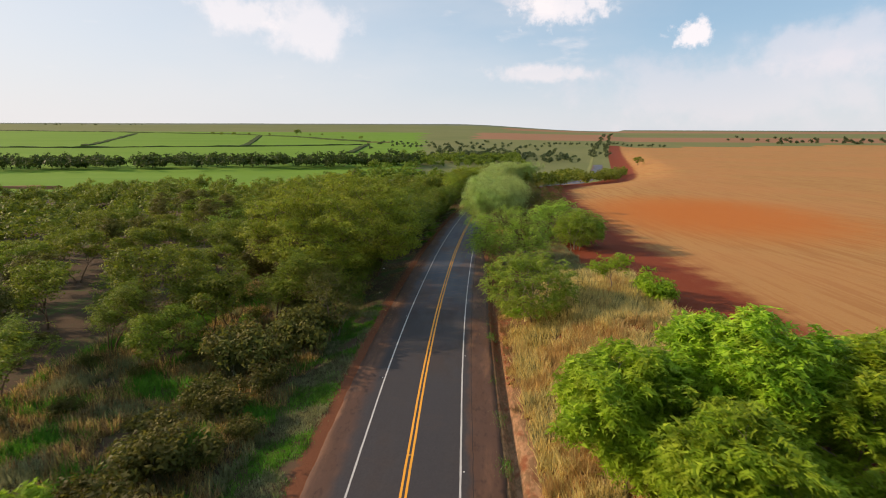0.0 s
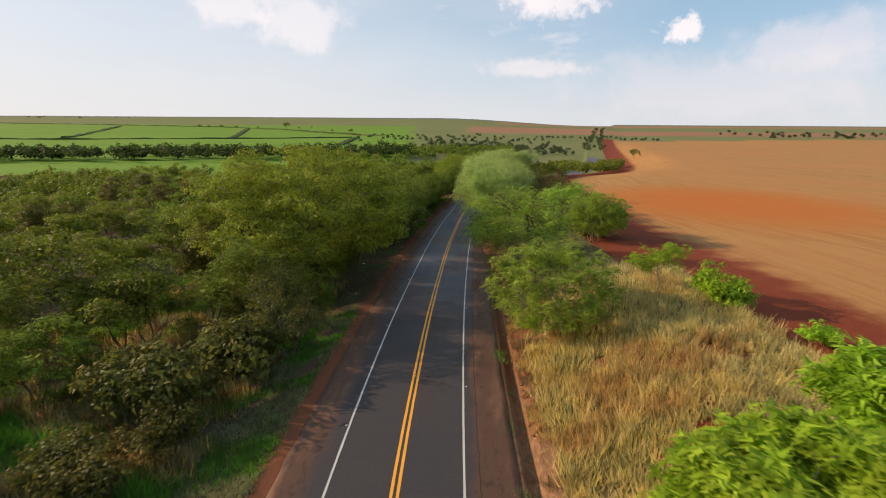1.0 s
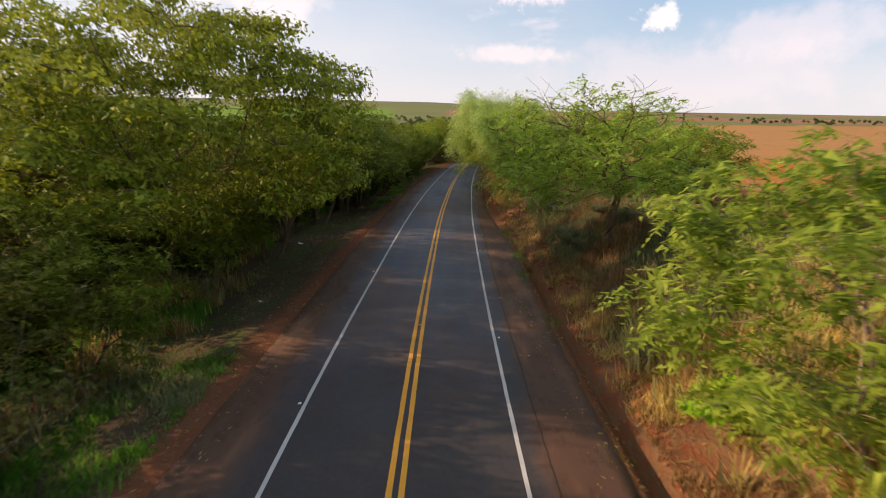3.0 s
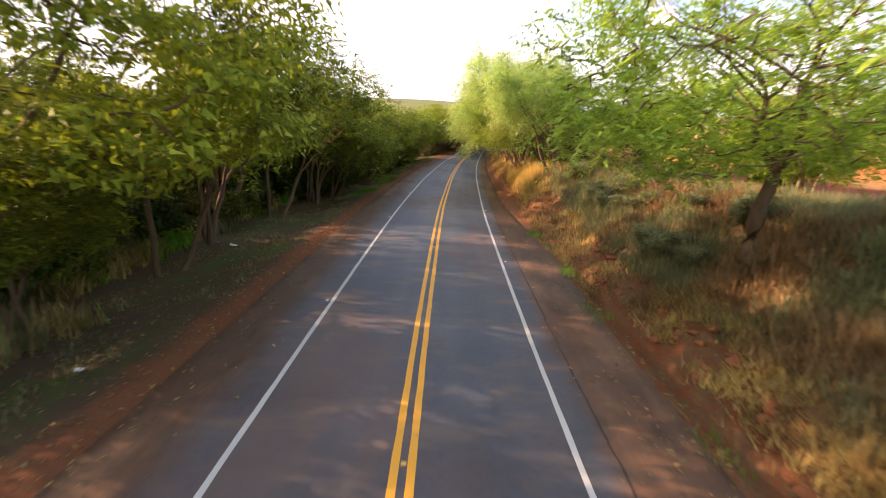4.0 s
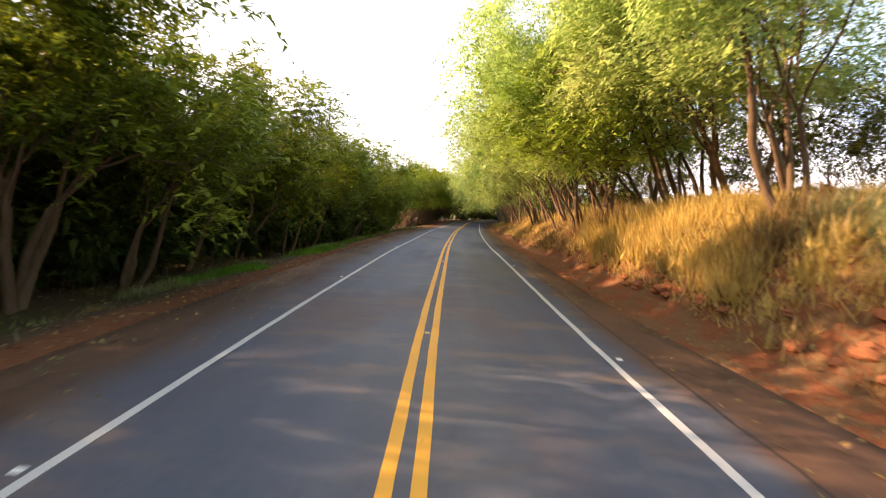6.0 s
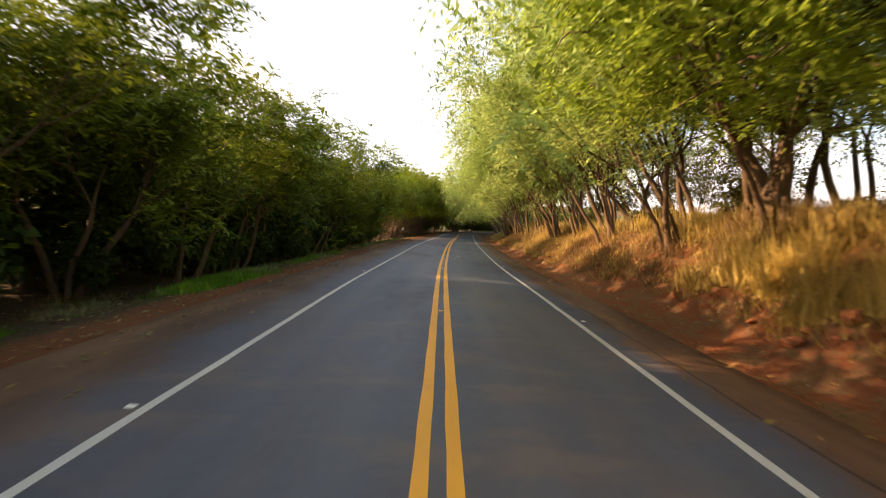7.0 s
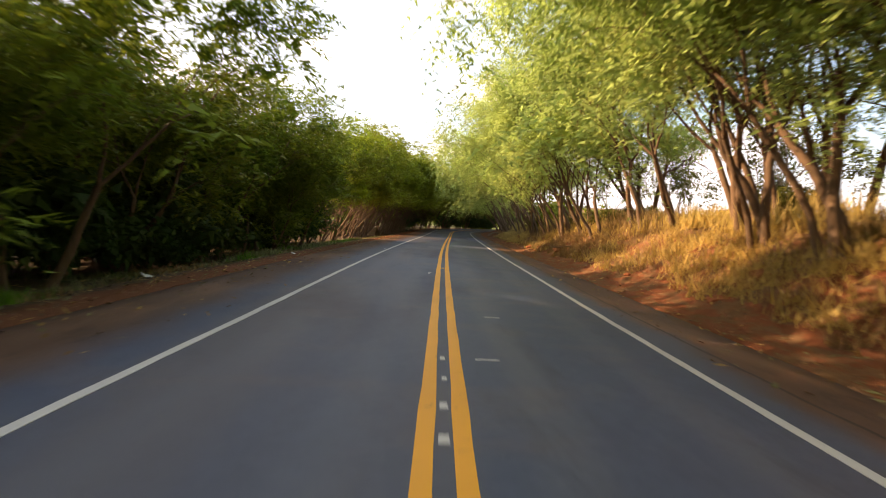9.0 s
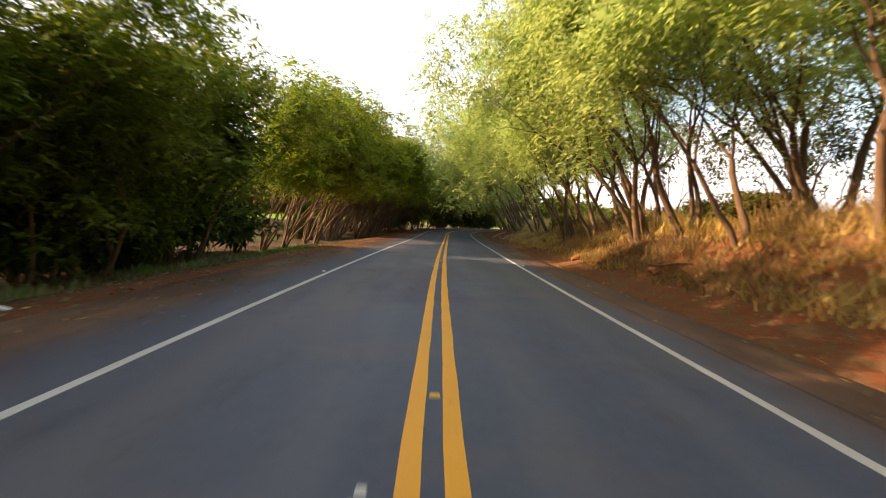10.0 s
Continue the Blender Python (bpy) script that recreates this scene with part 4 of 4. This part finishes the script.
while y < 198:
    plant("back%d" % rnd.randrange(2), *at_road(-18.8 + rnd.uniform(-1, 1), y + rnd.uniform(-1, 1)), rnd.uniform(0, 6), rnd.uniform(0.95, 1.12))
    y += 3.9
for u, y, key, size in ((-12.4, 181.5, 0, 0.84), (-12.2, 188.0, 1, 0.84)):
    plant("dense%d" % key, *at_road(u, y), rnd.uniform(-0.5, 0.5), size, "big dense dark green tree leafy down to the verge")
y = 197.0
while y < 300:
    for lane in range(1 if y < 222 else 2):
        u = -(12.8 if y < 224 else 11.4) - 5.0 * lane + rnd.uniform(-0.7, 0.7)
        key = "vault%d" if lane == 0 or y < 250 else "back%d"
        plant(key % rnd.randrange(2), *at_road(u, y + rnd.uniform(-1.2, 1.2)), rnd.uniform(-0.5, 0.5), rnd.uniform(0.92, 1.04) * float(np.interp(y, [194, 235], [0.84, 1.04])))
    y += 3.7
y = 226.0
while y < 300:
    plant("back%d" % rnd.randrange(2), *at_road(-22.5 + rnd.uniform(-1.5, 1.5), y + rnd.uniform(-2, 2)), rnd.uniform(0, 6), rnd.uniform(0.95, 1.15))
    y += 7.0
for u, y, s in ((16.5, 119.0, 0.8), (19.5, 124.5, 0.9), (15.2, 128.0, 0.75), (21.5, 133.0, 0.9), (17.8, 138.5, 0.8), (15.0, 145.5, 0.8), (19.0, 151.0, 0.9), (16.4, 159.5, 0.85), (20.5, 164.0, 0.9), (15.8, 172.5, 0.85), (18.8, 179.0, 0.9), (15.6, 186.0, 0.9), (19.8, 193.5, 0.95), (16.0, 201.0, 0.95), (23.0, 143.0, 0.9), (24.0, 170.0, 1.0)):
    plant("bare", *at_road(u, y), rnd.uniform(0, 6), s, "thin half-bare tree behind the bank row", RIGHT)
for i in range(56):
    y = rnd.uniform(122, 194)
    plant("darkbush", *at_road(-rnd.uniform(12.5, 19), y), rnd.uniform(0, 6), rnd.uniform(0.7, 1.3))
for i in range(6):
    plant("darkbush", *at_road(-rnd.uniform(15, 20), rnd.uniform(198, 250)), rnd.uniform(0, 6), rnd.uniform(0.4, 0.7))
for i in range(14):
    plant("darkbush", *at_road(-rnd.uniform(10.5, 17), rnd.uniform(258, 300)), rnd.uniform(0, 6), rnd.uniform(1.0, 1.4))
for i in range(12):
    plant("dullbush", *at_road(-rnd.uniform(16, 26), rnd.uniform(112, 140)), rnd.uniform(0, 6), rnd.uniform(0.9, 1.4))
for i in range(9):
    plant("dullbush", rnd.uniform(-32, -20), rnd.uniform(82, 100), rnd.uniform(0, 6), rnd.uniform(1.0, 1.5))
for i in range(14):
    plant(rnd.choice(("darkbush", "dullbush")), *at_road(-rnd.uniform(14.5, 19), rnd.uniform(78, 120)), rnd.uniform(0, 6), rnd.uniform(0.6, 1.1))
# trees added behind the brown grass to keep low sun off the verge
for i in range(6):
    plant("dense%d" % rnd.randrange(2) if i % 2 else "back%d" % rnd.randrange(2), *at_road(-rnd.uniform(27, 32), 97.5 + 5.0 * i), rnd.uniform(0, 6), rnd.uniform(0.95, 1.15), "dark green tree closing the thicket behind brown grass")
for i in range(9):
    plant(rnd.choice(("darkbush", "dullbush")), *at_road(-rnd.uniform(18.5, 23), rnd.uniform(94, 128)), rnd.uniform(0, 6), rnd.uniform(0.6, 1.0))
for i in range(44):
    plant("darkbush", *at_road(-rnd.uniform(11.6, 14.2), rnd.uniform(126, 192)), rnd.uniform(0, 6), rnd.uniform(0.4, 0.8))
for i in range(26):
    plant("greybush", *at_road(rnd.uniform(9.4, 16), rnd.uniform(90, 119)), rnd.uniform(0, 6), rnd.uniform(0.3, 0.55))
for i in range(10):
    plant("darkbush", *at_road(-rnd.uniform(12.8, 18), rnd.uniform(187, 199)), rnd.uniform(0, 6), rnd.uniform(0.8, 1.2))
for i in range(19):
    plant("dullbush", *at_road(-rnd.uniform(12.9, 18.5), 27 + 2.5 * i + rnd.uniform(-1.6, 1.6)), rnd.uniform(0, 6), rnd.uniform(0.8, 1.5), "tall straggly brown-green bush at the thicket's edge")
woodland, taken = [], []
for i in range(1500):
    y = rnd.uniform(40, 300)
    u = -rnd.uniform(24, 112)
    if (y < 62 and u > -42) or (y > 94 and u > -30) or (u + 31) ** 2 + (y - 95) ** 2 < 60:
        continue
    if any((u - a) ** 2 + (y - b) ** 2 < 58 for a, b in taken):
        continue
    taken.append((u, y))
    if u > -80 and 50 < y < 170:
        plant("wood%d" % rnd.randrange(4), *at_road(u, y), rnd.uniform(0, 6), rnd.uniform(0.65, 1.05))
    else:
        woodland.append(at_road(u, y))
for i in range(130):
    woodland.append((-rnd.uniform(112, 165), rnd.uniform(110, 265)))
for i in range(38):
    y = rnd.uniform(24, 92)
    u = -rnd.uniform(12.5, 44)
    if (u + 13) ** 2 + (y - 87) ** 2 < 16:
        continue
    plant("dullbush", *at_road(u, y), rnd.uniform(0, 6), rnd.uniform(0.35, 0.8))
for u, y, s in ((-24, 72, 0.7), (-33, 64, 0.7), (-20, 80, 0.5), (-36, 54, 0.65), (-30, 40, 0.6) ):
    plant("dark%d" % rnd.randrange(4), *at_road(u, y), rnd.uniform(0, 6), s, "small thin-crowned thicket tree in dry grass", LEFT)
for i in range(22):
    y = rnd.uniform(112, 205)
    plant("dullbush", *at_road(rnd.uniform(9.5, 15), y), rnd.uniform(0, 6), rnd.uniform(0.3, 0.6))


# ---- grasses ----
def grass(name, label, seed, spots, mats, tall, blades, width=0.03, fan=0.35):
    """Tufts of leaning blades at the spots, taller and shorter in patches."""
    rng = np.random.default_rng(seed)
    T = np.asarray(spots, float)
    lumpy = np.array([1 + 0.55 * noise.noise(Vector((x * 0.45, y * 0.45, seed))) + 0.3 * noise.noise(Vector((x * 1.7, y * 1.7, seed))) for x, y, z in T])
    tone = np.array([noise.noise(Vector((x * 0.3, y * 0.3, seed + 9.5))) for x, y, z in T])
    bow = rng.uniform(0, 2 * np.pi, len(T))
    P, lumpy, tone, bow = np.repeat(T, blades, axis=0), np.repeat(lumpy, blades), np.repeat(tone, blades), np.repeat(bow, blades)
    n = len(P)
    P[:, :2] += rng.normal(0, 0.2, (n, 2))
    yaw = np.where(rng.random(n) < 0.5, bow + rng.normal(0, 0.6, n), rng.uniform(0, 2 * np.pi, n))
    h = tall * rng.uniform(0.3, 1.25, n) * lumpy
    d = np.stack([np.cos(yaw), np.sin(yaw)], -1) * (rng.uniform(0.1, 1.25, n) * fan * h)[:, None]
    s = np.stack([-np.sin(yaw), np.cos(yaw)], -1) * width * rng.uniform(0.5, 1.5, n)[:, None]
    V = np.zeros((n, 3, 3))
    V[:, 0, :2], V[:, 1, :2] = P[:, :2] - s, P[:, :2] + s
    V[:, 0, 2] = V[:, 1, 2] = P[:, 2] - 0.05
    V[:, 2, :2], V[:, 2, 2] = P[:, :2] + d, P[:, 2] + h
    F = np.arange(3 * n).reshape(-1, 3)
    rank = np.clip(tone * 1.4 + 0.5 + rng.normal(0, 0.16, n), 0, 0.999)
    return tagged(new(name, mesh_of(name, V.reshape(-1, 3), F, mats, False, (rank * len(mats)).astype(int))), label, "grass", kind="stuff")


def spots(seed, n, u0, u1, y0, y1, lump=0.25, cut=0.0):
    rng = np.random.default_rng(seed)
    out = []
    while len(out) < n:
        y, u = rng.uniform(y0, y1), rng.uniform(u0, u1)
        x = float(road_x(y)) + u
        if noise.noise(Vector((x * lump, y * lump, seed))) < cut:
            continue
        out.append((x, y, float(land(x, y))))
    return out


grass("dry_grass", "tall golden dry grass on the red bank", 1, spots(1, 9000, 8.6, 25, 20, 84, 0.3, -0.45), [GRASS_DRY, GRASS_STRAW, GRASS_STRAW, GRASS_STRAW, GRASS_OLIVE, GRASS_STRAW], 0.95, 14, 0.05, 0.8)
grass("golden_grass", "golden dry grass under the bank trees", 8, spots(2, 2000, 8.7, 17, 119, 140, 0.25, -0.35) + spots(14, 2800, 9.6, 17, 140, 235, 0.25, -0.3) + spots(12, 800, 7.2, 9, 118, 136, 0.4, -0.2), [GRASS_BROWN, GRASS_DRY, GRASS_DRY, GRASS_DRY], 0.85, 14, 0.03, 0.75)
grass("olive_grass", "rank olive and straw grass on the bank", 2, spots(3, 5600, 9.1, 20, 78, 121, 0.3, -0.5), [GRASS_OLIVE, GRASS_OLIVE, GRASS_OLIVE, GRASS_OLIVE, GRASS_OLIVE, GRASS_BROWN], 0.7, 13, 0.032, 0.8)
grass("bank_straw", "brown straw and dead stalks on the bank foot", 3, spots(4, 7000, 6.8, 10.6, 96, 225, 0.6, -0.35) + spots(17, 1800, 7.7, 10, 54, 96, 0.6, -0.1), [GRASS_BROWN, GRASS_BROWN, GRASS_DRY, GRASS_DRY], 0.38, 9, 0.02, 1.4)
grass("thicket_grass", "brown and green grass under the thicket", 4, spots(5, 12000, -36, -11.4, 22, 92, 0.2, -0.4) + spots(6, 2600, -25, -14.2, 94, 129, 0.2, -0.3), [GRASS_OLIVE, GRASS_BROWN, GRASS_BROWN, GRASS_DRY, GRASS_BROWN, GRASS_GREEN], 0.9, 12, 0.036, 0.65)
grass("verge_grass", "short green grass of the verge", 5, spots(7, 8500, -12.2, -7.3, 10, 80, 0.25, -0.3) + spots(8, 1300, -9.2, -7.2, 117, 143, 0.18, -0.1) + spots(16, 900, -10.2, -8.2, 143, 200, 0.18, 0.0), [GRASS_GREEN, GRASS_GREEN, GRASS_OLIVE], 0.26, 9, 0.03, 0.8)
grass("shade_grass", "sparse dull grass at the thicket's foot", 6, spots(9, 2800, -13, -7.6, 74, 215, 0.3, 0.05), [GRASS_OLIVE, GRASS_BROWN], 0.17, 7, 0.02, 1.2)
grass("ditch_grass", "green weeds along the road's edge", 7, spots(10, 420, 6.1, 6.8, 20, 112, 0.35, 0.15), [GRASS_GREEN, GRASS_OLIVE, GRASS_GREEN], 0.2, 7, 0.02, 0.8)


# ---- clods of red earth on the bank ----
k = Mat("clod", 0.95, 0.08)
g = k.noise(6, 5, 0.6)
k.color(k.mix(g, k.mix(k.own(), (0.14, 0.045, 0.024), (0.24, 0.078, 0.036)), (0.32, 0.125, 0.06)))
k.bump(g, 0.8, 0.05)
CLOD = k.m


def clod_mesh(seed):
    bm = bmesh.new()
    bmesh.ops.create_icosphere(bm, subdivisions=2, radius=1)
    for v in bm.verts:
        n = noise.noise(v.co * 1.3 + Vector((seed * 7, 0, 0))) + 0.4 * noise.noise(v.co * 3.1 + Vector((0, seed * 5, 0)))
        v.co *= 1 + 0.45 * n
        v.co.z *= 0.6
    me = bpy.data.meshes.new("clod")
    bm.to_mesh(me)
    bm.free()
    me.materials.append(CLOD)
    return me


clods = [clod_mesh(i) for i in range(5)]
for i in range(240):
    y = rnd.uniform(82, 132) if i < 150 else rnd.uniform(58, 84) if i < 200 else rnd.uniform(150, 215)
    e = float(right_edge(y))
    u = e + 1.1 + abs(rnd.gauss(0, 0.9))
    x = float(road_x(y)) + u
    ob = tagged(new("earth_clod", rnd.choice(clods)), "lump of red earth on the bank", "clod", "clods on the bank")
    s = rnd.uniform(0.07, 0.28)
    ob.location, ob.scale, ob.rotation_euler = (x, y, float(land(x, y)) + s * 0.12), (s, s * rnd.uniform(0.8, 1.5), s), (0, 0, rnd.uniform(0, 6))


# ---- road studs, litter, fallen branch ----
def stud(x, y, z, mat, label):
    bm = bmesh.new()
    bmesh.ops.create_cube(bm, size=1)
    for v in bm.verts:
        v.co = Vector((v.co.x * 0.11, v.co.y * 0.10, (v.co.z + 0.5) * 0.022))
        if v.co.z > 0.01:
            v.co.x *= 0.75
            v.co.y *= 0.5
    me = bpy.data.meshes.new("body")
    bm.to_mesh(me)
    bm.free()
    me.materials.append(mat)
    ob = blank("road_stud")
    ob.location = (x, y, z + 0.004)
    tagged(ob, label, "road stud", "studs along the painted lines")
    part("body", me, ob)
    r = mesh_of("reflector", [(-0.036, -0.052, 0.004), (0.036, -0.052, 0.004), (0.033, -0.032, 0.021), (-0.033, -0.032, 0.021)], [(0, 1, 2, 3)], [mat])
    part("reflector", r, ob, "reflective face")
    return ob


for u, mat, label, places in ((-3.7, STUD, "small white reflective road stud beside the edge line", (41.5, 59.2, 76.3, 93.3, 112.4, 127.0, 145.0, 182.0, 200.0)),
                              (3.72, STUD, "small white reflective road stud beside the edge line", (46.5, 64.6, 82.4, 100.1, 117.0, 133.8, 152.0, 188.0)),
                              (0.0, STUD_AMBER, "small amber road stud between the yellow lines", (48.0, 66.0, 83.8, 102.8, 118.5, 134.5, 152.6, 170.55, 189.0))):
    made = None
    for y in places:
        x = float(road_x(y)) + u
        if made is None:
            made = stud(x, y, road_surface(u, y), mat, label)
        else:
            copy_thing(made, pose(x, y, road_surface(u, y) + 0.004))

# dead leaves and bits of straw on the shoulders and verges
def litter_stuff(name, label, seed, bands, mats, size):
    rng = np.random.default_rng(seed)
    U, Y = [], []
    for n, u0, u1, y0, y1 in bands:
        U.append(u0 + (u1 - u0) * rng.random(n) ** 1.0)
        Y.append(rng.uniform(y0, y1, n))
    U, Y = np.concatenate(U), np.concatenate(Y)
    X = road_x(Y) + U
    on_road = (U > LEFT_EDGE + 0.1) & (U < right_edge(Y) - 0.1)
    Z = np.where(on_road, road_z(Y) - 0.0022 * U * U / 4, land(X, Y)) + 0.012
    n = len(U)
    yaw, L = rng.uniform(0, 6.28, n), size * rng.uniform(0.5, 1.6, n)
    d = np.stack([np.cos(yaw) * L, np.sin(yaw) * L, rng.uniform(-0.1, 0.5, n) * L], -1)
    w = np.stack([-np.sin(yaw) * L, np.cos(yaw) * L, rng.uniform(-0.1, 0.4, n) * L], -1) * rng.uniform(0.15, 0.5, n)[:, None]
    P = np.stack([X, Y, Z], -1)
    V = np.stack([P - d, P + w, P + d, P - w * 0.8], 1).reshape(-1, 3)
    return tagged(new(name, mesh_of(name, V, np.arange(4 * n).reshape(-1, 4), mats, False, rng.integers(0, len(mats), n))), label, "leaf litter", kind="stuff")


litter_stuff("leaf_litter", "dead brown leaves and straw bits on shoulders and verge", 21,
             [(8000, -13.5, -6.2, 70, 215), (4200, -7.8, -5.4, 70, 215), (4200, 5.2, 7.8, 70, 215), (5500, 6.4, 9.4, 70, 215), (700, 4.0, 5.6, 80, 215), (400, -5.6, -4.0, 80, 215)], [GRASS_BROWN, GRASS_OLIVE, GRASS_DRY, BARK], 0.07)

# loose scraps of white paint and litter
for u, y, w, d in ((0.0, 154.6, 0.11, 0.16), (0.0, 155.4, 0.1, 0.16), (0.01, 156.3, 0.07, 0.12), (-0.01, 157.2, 0.07, 0.14), (1.0, 160.4, 0.32, 0.05), (0.6, 157.2, 0.34, 0.04), (0.0, 149.0, 0.09, 0.22), (0.0, 148.3, 0.08, 0.2), (-0.50, 168.45, 0.05, 0.34), (-0.46, 168.75, 0.09, 0.12)):
    x, z = float(road_x(y)) + u, road_surface(u, y)
    V = [(x + sx * w / 2 * (1 + 0.15 * math.sin(7 * sx + y)), y + sy * d / 2, z + h) for h in (-0.003, 0.006) for sx, sy in ((-1, -1), (1, -1), (0.8, 1), (-0.9, 1))]
    F = [(4, 5, 6, 7), (0, 1, 5, 4), (1, 2, 6, 5), (2, 3, 7, 6), (3, 0, 4, 7)]
    tagged(new("paint_patch", mesh_of("paint_patch", V, F, [PAINT_WHITE])), "small worn patch of white paint on the asphalt", "paint patch", "white paint patches", "structure")


def scrap(x, y, s, turn):
    bm = bmesh.new()
    bmesh.ops.create_grid(bm, x_segments=3, y_segments=3, size=0.5)
    for v in bm.verts:
        v.co.z = 0.18 * noise.noise(v.co * 3 + Vector((x, y, 0)))
        v.co.x *= 1.7
    bmesh.ops.solidify(bm, geom=bm.faces[:], thickness=0.03)
    me = bpy.data.meshes.new("litter")
    bm.to_mesh(me)
    bm.free()
    me.materials.append(LITTER)
    ob = tagged(new("litter", me), "crumpled white scrap of litter on the verge", "litter", "litter on the verge")
    ob.location, ob.scale, ob.rotation_euler = (x, y, float(land(x, y)) + 0.03), (s, s, s), (0.25, 0.3, turn)


for u, y, s, a in ((-12.0, 104.6, 0.24, 0.3), (-9.0, 166.5, 0.3, 1.0), (-10.5, 84.5, 0.16, 2.0), (-9.3, 88.0, 0.15, 0.5), (-11.4, 79.8, 0.15, 0.0), (-6.9, 174.1, 0.1, 0.2), (7.6, 171.5, 0.16, 0.6), (8.8, 118, 0.15, 1.4)):
    x, y = at_road(u, y)
    scrap(x, y, s, a)

V, F = [], []
r2 = random.Random(9)
a, b = Vector((-0.9, 0.2, 0.06)), Vector((0.9, -0.15, 0.12))
tube(bend(a, b, r2, 0.05, 5, 0.05), [0.05, 0.055, 0.05, 0.045, 0.035, 0.015], 6, V, F)
tube(bend(Vector((0.1, 0, 0.1)), Vector((0.75, 0.35, 0.22)), r2, 0.05, 3, 0.05), [0.03, 0.025, 0.018, 0.008], 5, V, F)
ob = tagged(new("fallen_branch", mesh_of("fallen_branch", V, F, [BARK], True)), "dead forked branch lying on the red bank foot", "branch")
x, y = at_road(7.6, 181)
ob.location = (x, y, float(land(x, y)) + 0.02)
V, F = [], []
tube(bend(Vector((-0.9, -0.3, 0.1)), Vector((0.8, 0.6, 0.75)), r2, 0.03, 5, 0.04), [0.09, 0.09, 0.08, 0.07, 0.06, 0.04], 7, V, F)
ob = tagged(new("log", mesh_of("log", V, F, [BARK_PALE], True)), "pale broken trunk lying at the bank foot", "log")
x, y = at_road(6.6, 228)
ob.location = (x, y, float(land(x, y)) + 0.05)


# ---- far woods and single far trees ----
def far_woods(name, label, seed, places, height, per=46, size=1.7, mat=LEAF_FAR):
    rng = np.random.default_rng(seed)
    cs, P = [], np.asarray(places, float)
    for x, y in P:
        z, h = float(land(x, y)), height * rng.uniform(0.6, 1.15)
        for q in range(7):
            w, e = 0.9 * q + rng.uniform(0, 0.5), 0.0 if q == 6 else rng.uniform(0.7, 1.0)
            cs.append((x + math.cos(w) * e * h * 0.34, y + math.sin(w) * e * h * 0.34, z + h * (0.78 if q == 6 else rng.uniform(0.4, 0.66))))
    LV, LF = leaves(cs, rng, per * 2 // 7, height * 0.15, size, ratio=0.8, droop=0.1, flat=0.8)
    return tagged(new(name, mesh_of(name, LV, LF, [mat])), label, "woods", kind="stuff")


rng = np.random.default_rng(77)
far_woods("thicket_woods", "mixed green thicket stretching away from the road", 12, woodland[::2], 9.5, 270, 0.72, LEAF_GREEN)
far_woods("thicket_woods", "dark green thicket stretching away from the road", 13, woodland[1::2], 8.5, 240, 0.68, LEAF_DARK)
band = [(x, 540 + 0.23 * (x + 138) + rng.normal(0, 16)) for x in np.arange(-760, -60, 1.9)] + [(x, 585 + 0.23 * (x + 138) + rng.normal(0, 14)) for x in np.arange(-600, -60, 7)]
far_woods("valley_woods", "dark green belt of trees along the valley", 3, band, 14, 46, 2.3, LEAF_DEEP)
band = [(x, 600 + 0.5 * (x + 60) + rng.normal(0, 40)) for x in np.arange(-110, 60, 0.9)] + [(x, 345 + rng.normal(0, 25)) for x in np.arange(-85, 45, 1.4)]
far_woods("valley_woods", "dark green clump of trees in the valley bottom", 4, band, 10, 46, 1.9, LEAF_DARK)
band = [(x, 760 + rng.normal(0, 60)) for x in np.arange(-60, 140, 1.3)] + [(x, 1000 + rng.normal(0, 90)) for x in np.arange(-200, 150, 6)] + [(x, 1160 + rng.normal(0, 12)) for x in np.arange(150, 420, 9)]
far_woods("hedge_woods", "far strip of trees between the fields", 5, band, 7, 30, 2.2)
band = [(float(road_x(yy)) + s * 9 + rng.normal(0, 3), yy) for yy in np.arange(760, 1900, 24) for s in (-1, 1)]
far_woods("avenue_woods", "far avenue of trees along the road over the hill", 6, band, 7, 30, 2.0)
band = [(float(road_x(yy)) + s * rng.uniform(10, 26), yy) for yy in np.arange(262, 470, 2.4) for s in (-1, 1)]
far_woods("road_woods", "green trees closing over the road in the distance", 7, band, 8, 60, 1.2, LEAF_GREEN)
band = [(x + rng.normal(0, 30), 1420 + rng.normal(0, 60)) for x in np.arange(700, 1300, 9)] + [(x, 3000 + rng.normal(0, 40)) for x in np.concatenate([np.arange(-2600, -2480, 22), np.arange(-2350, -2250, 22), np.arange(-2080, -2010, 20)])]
far_woods("hill_woods", "clumps of trees on the far hill, haze put into their colour", 8, band, 9, 30, 3.4)
for x, y, s in ((-521, 1511, 2.2), (-283, 1287, 1.1), (-760, 1480, 1.3), (-700, 1490, 1.2), (-735, 1485, 1.0), (-660, 1500, 0.9), (-600, 1500, 0.8), (-480, 1500, 0.7), (-440, 1490, 0.7), (-330, 1290, 0.7)):
    plant("wood%d" % (0 if s > 1 else 2), x, y, x, s, "far single tree standing in green fields", "single trees of the far fields")
plant("wood0", 176, 582, 0, 1.15, "lone round tree in the tan stubble field", "single trees of the far fields")
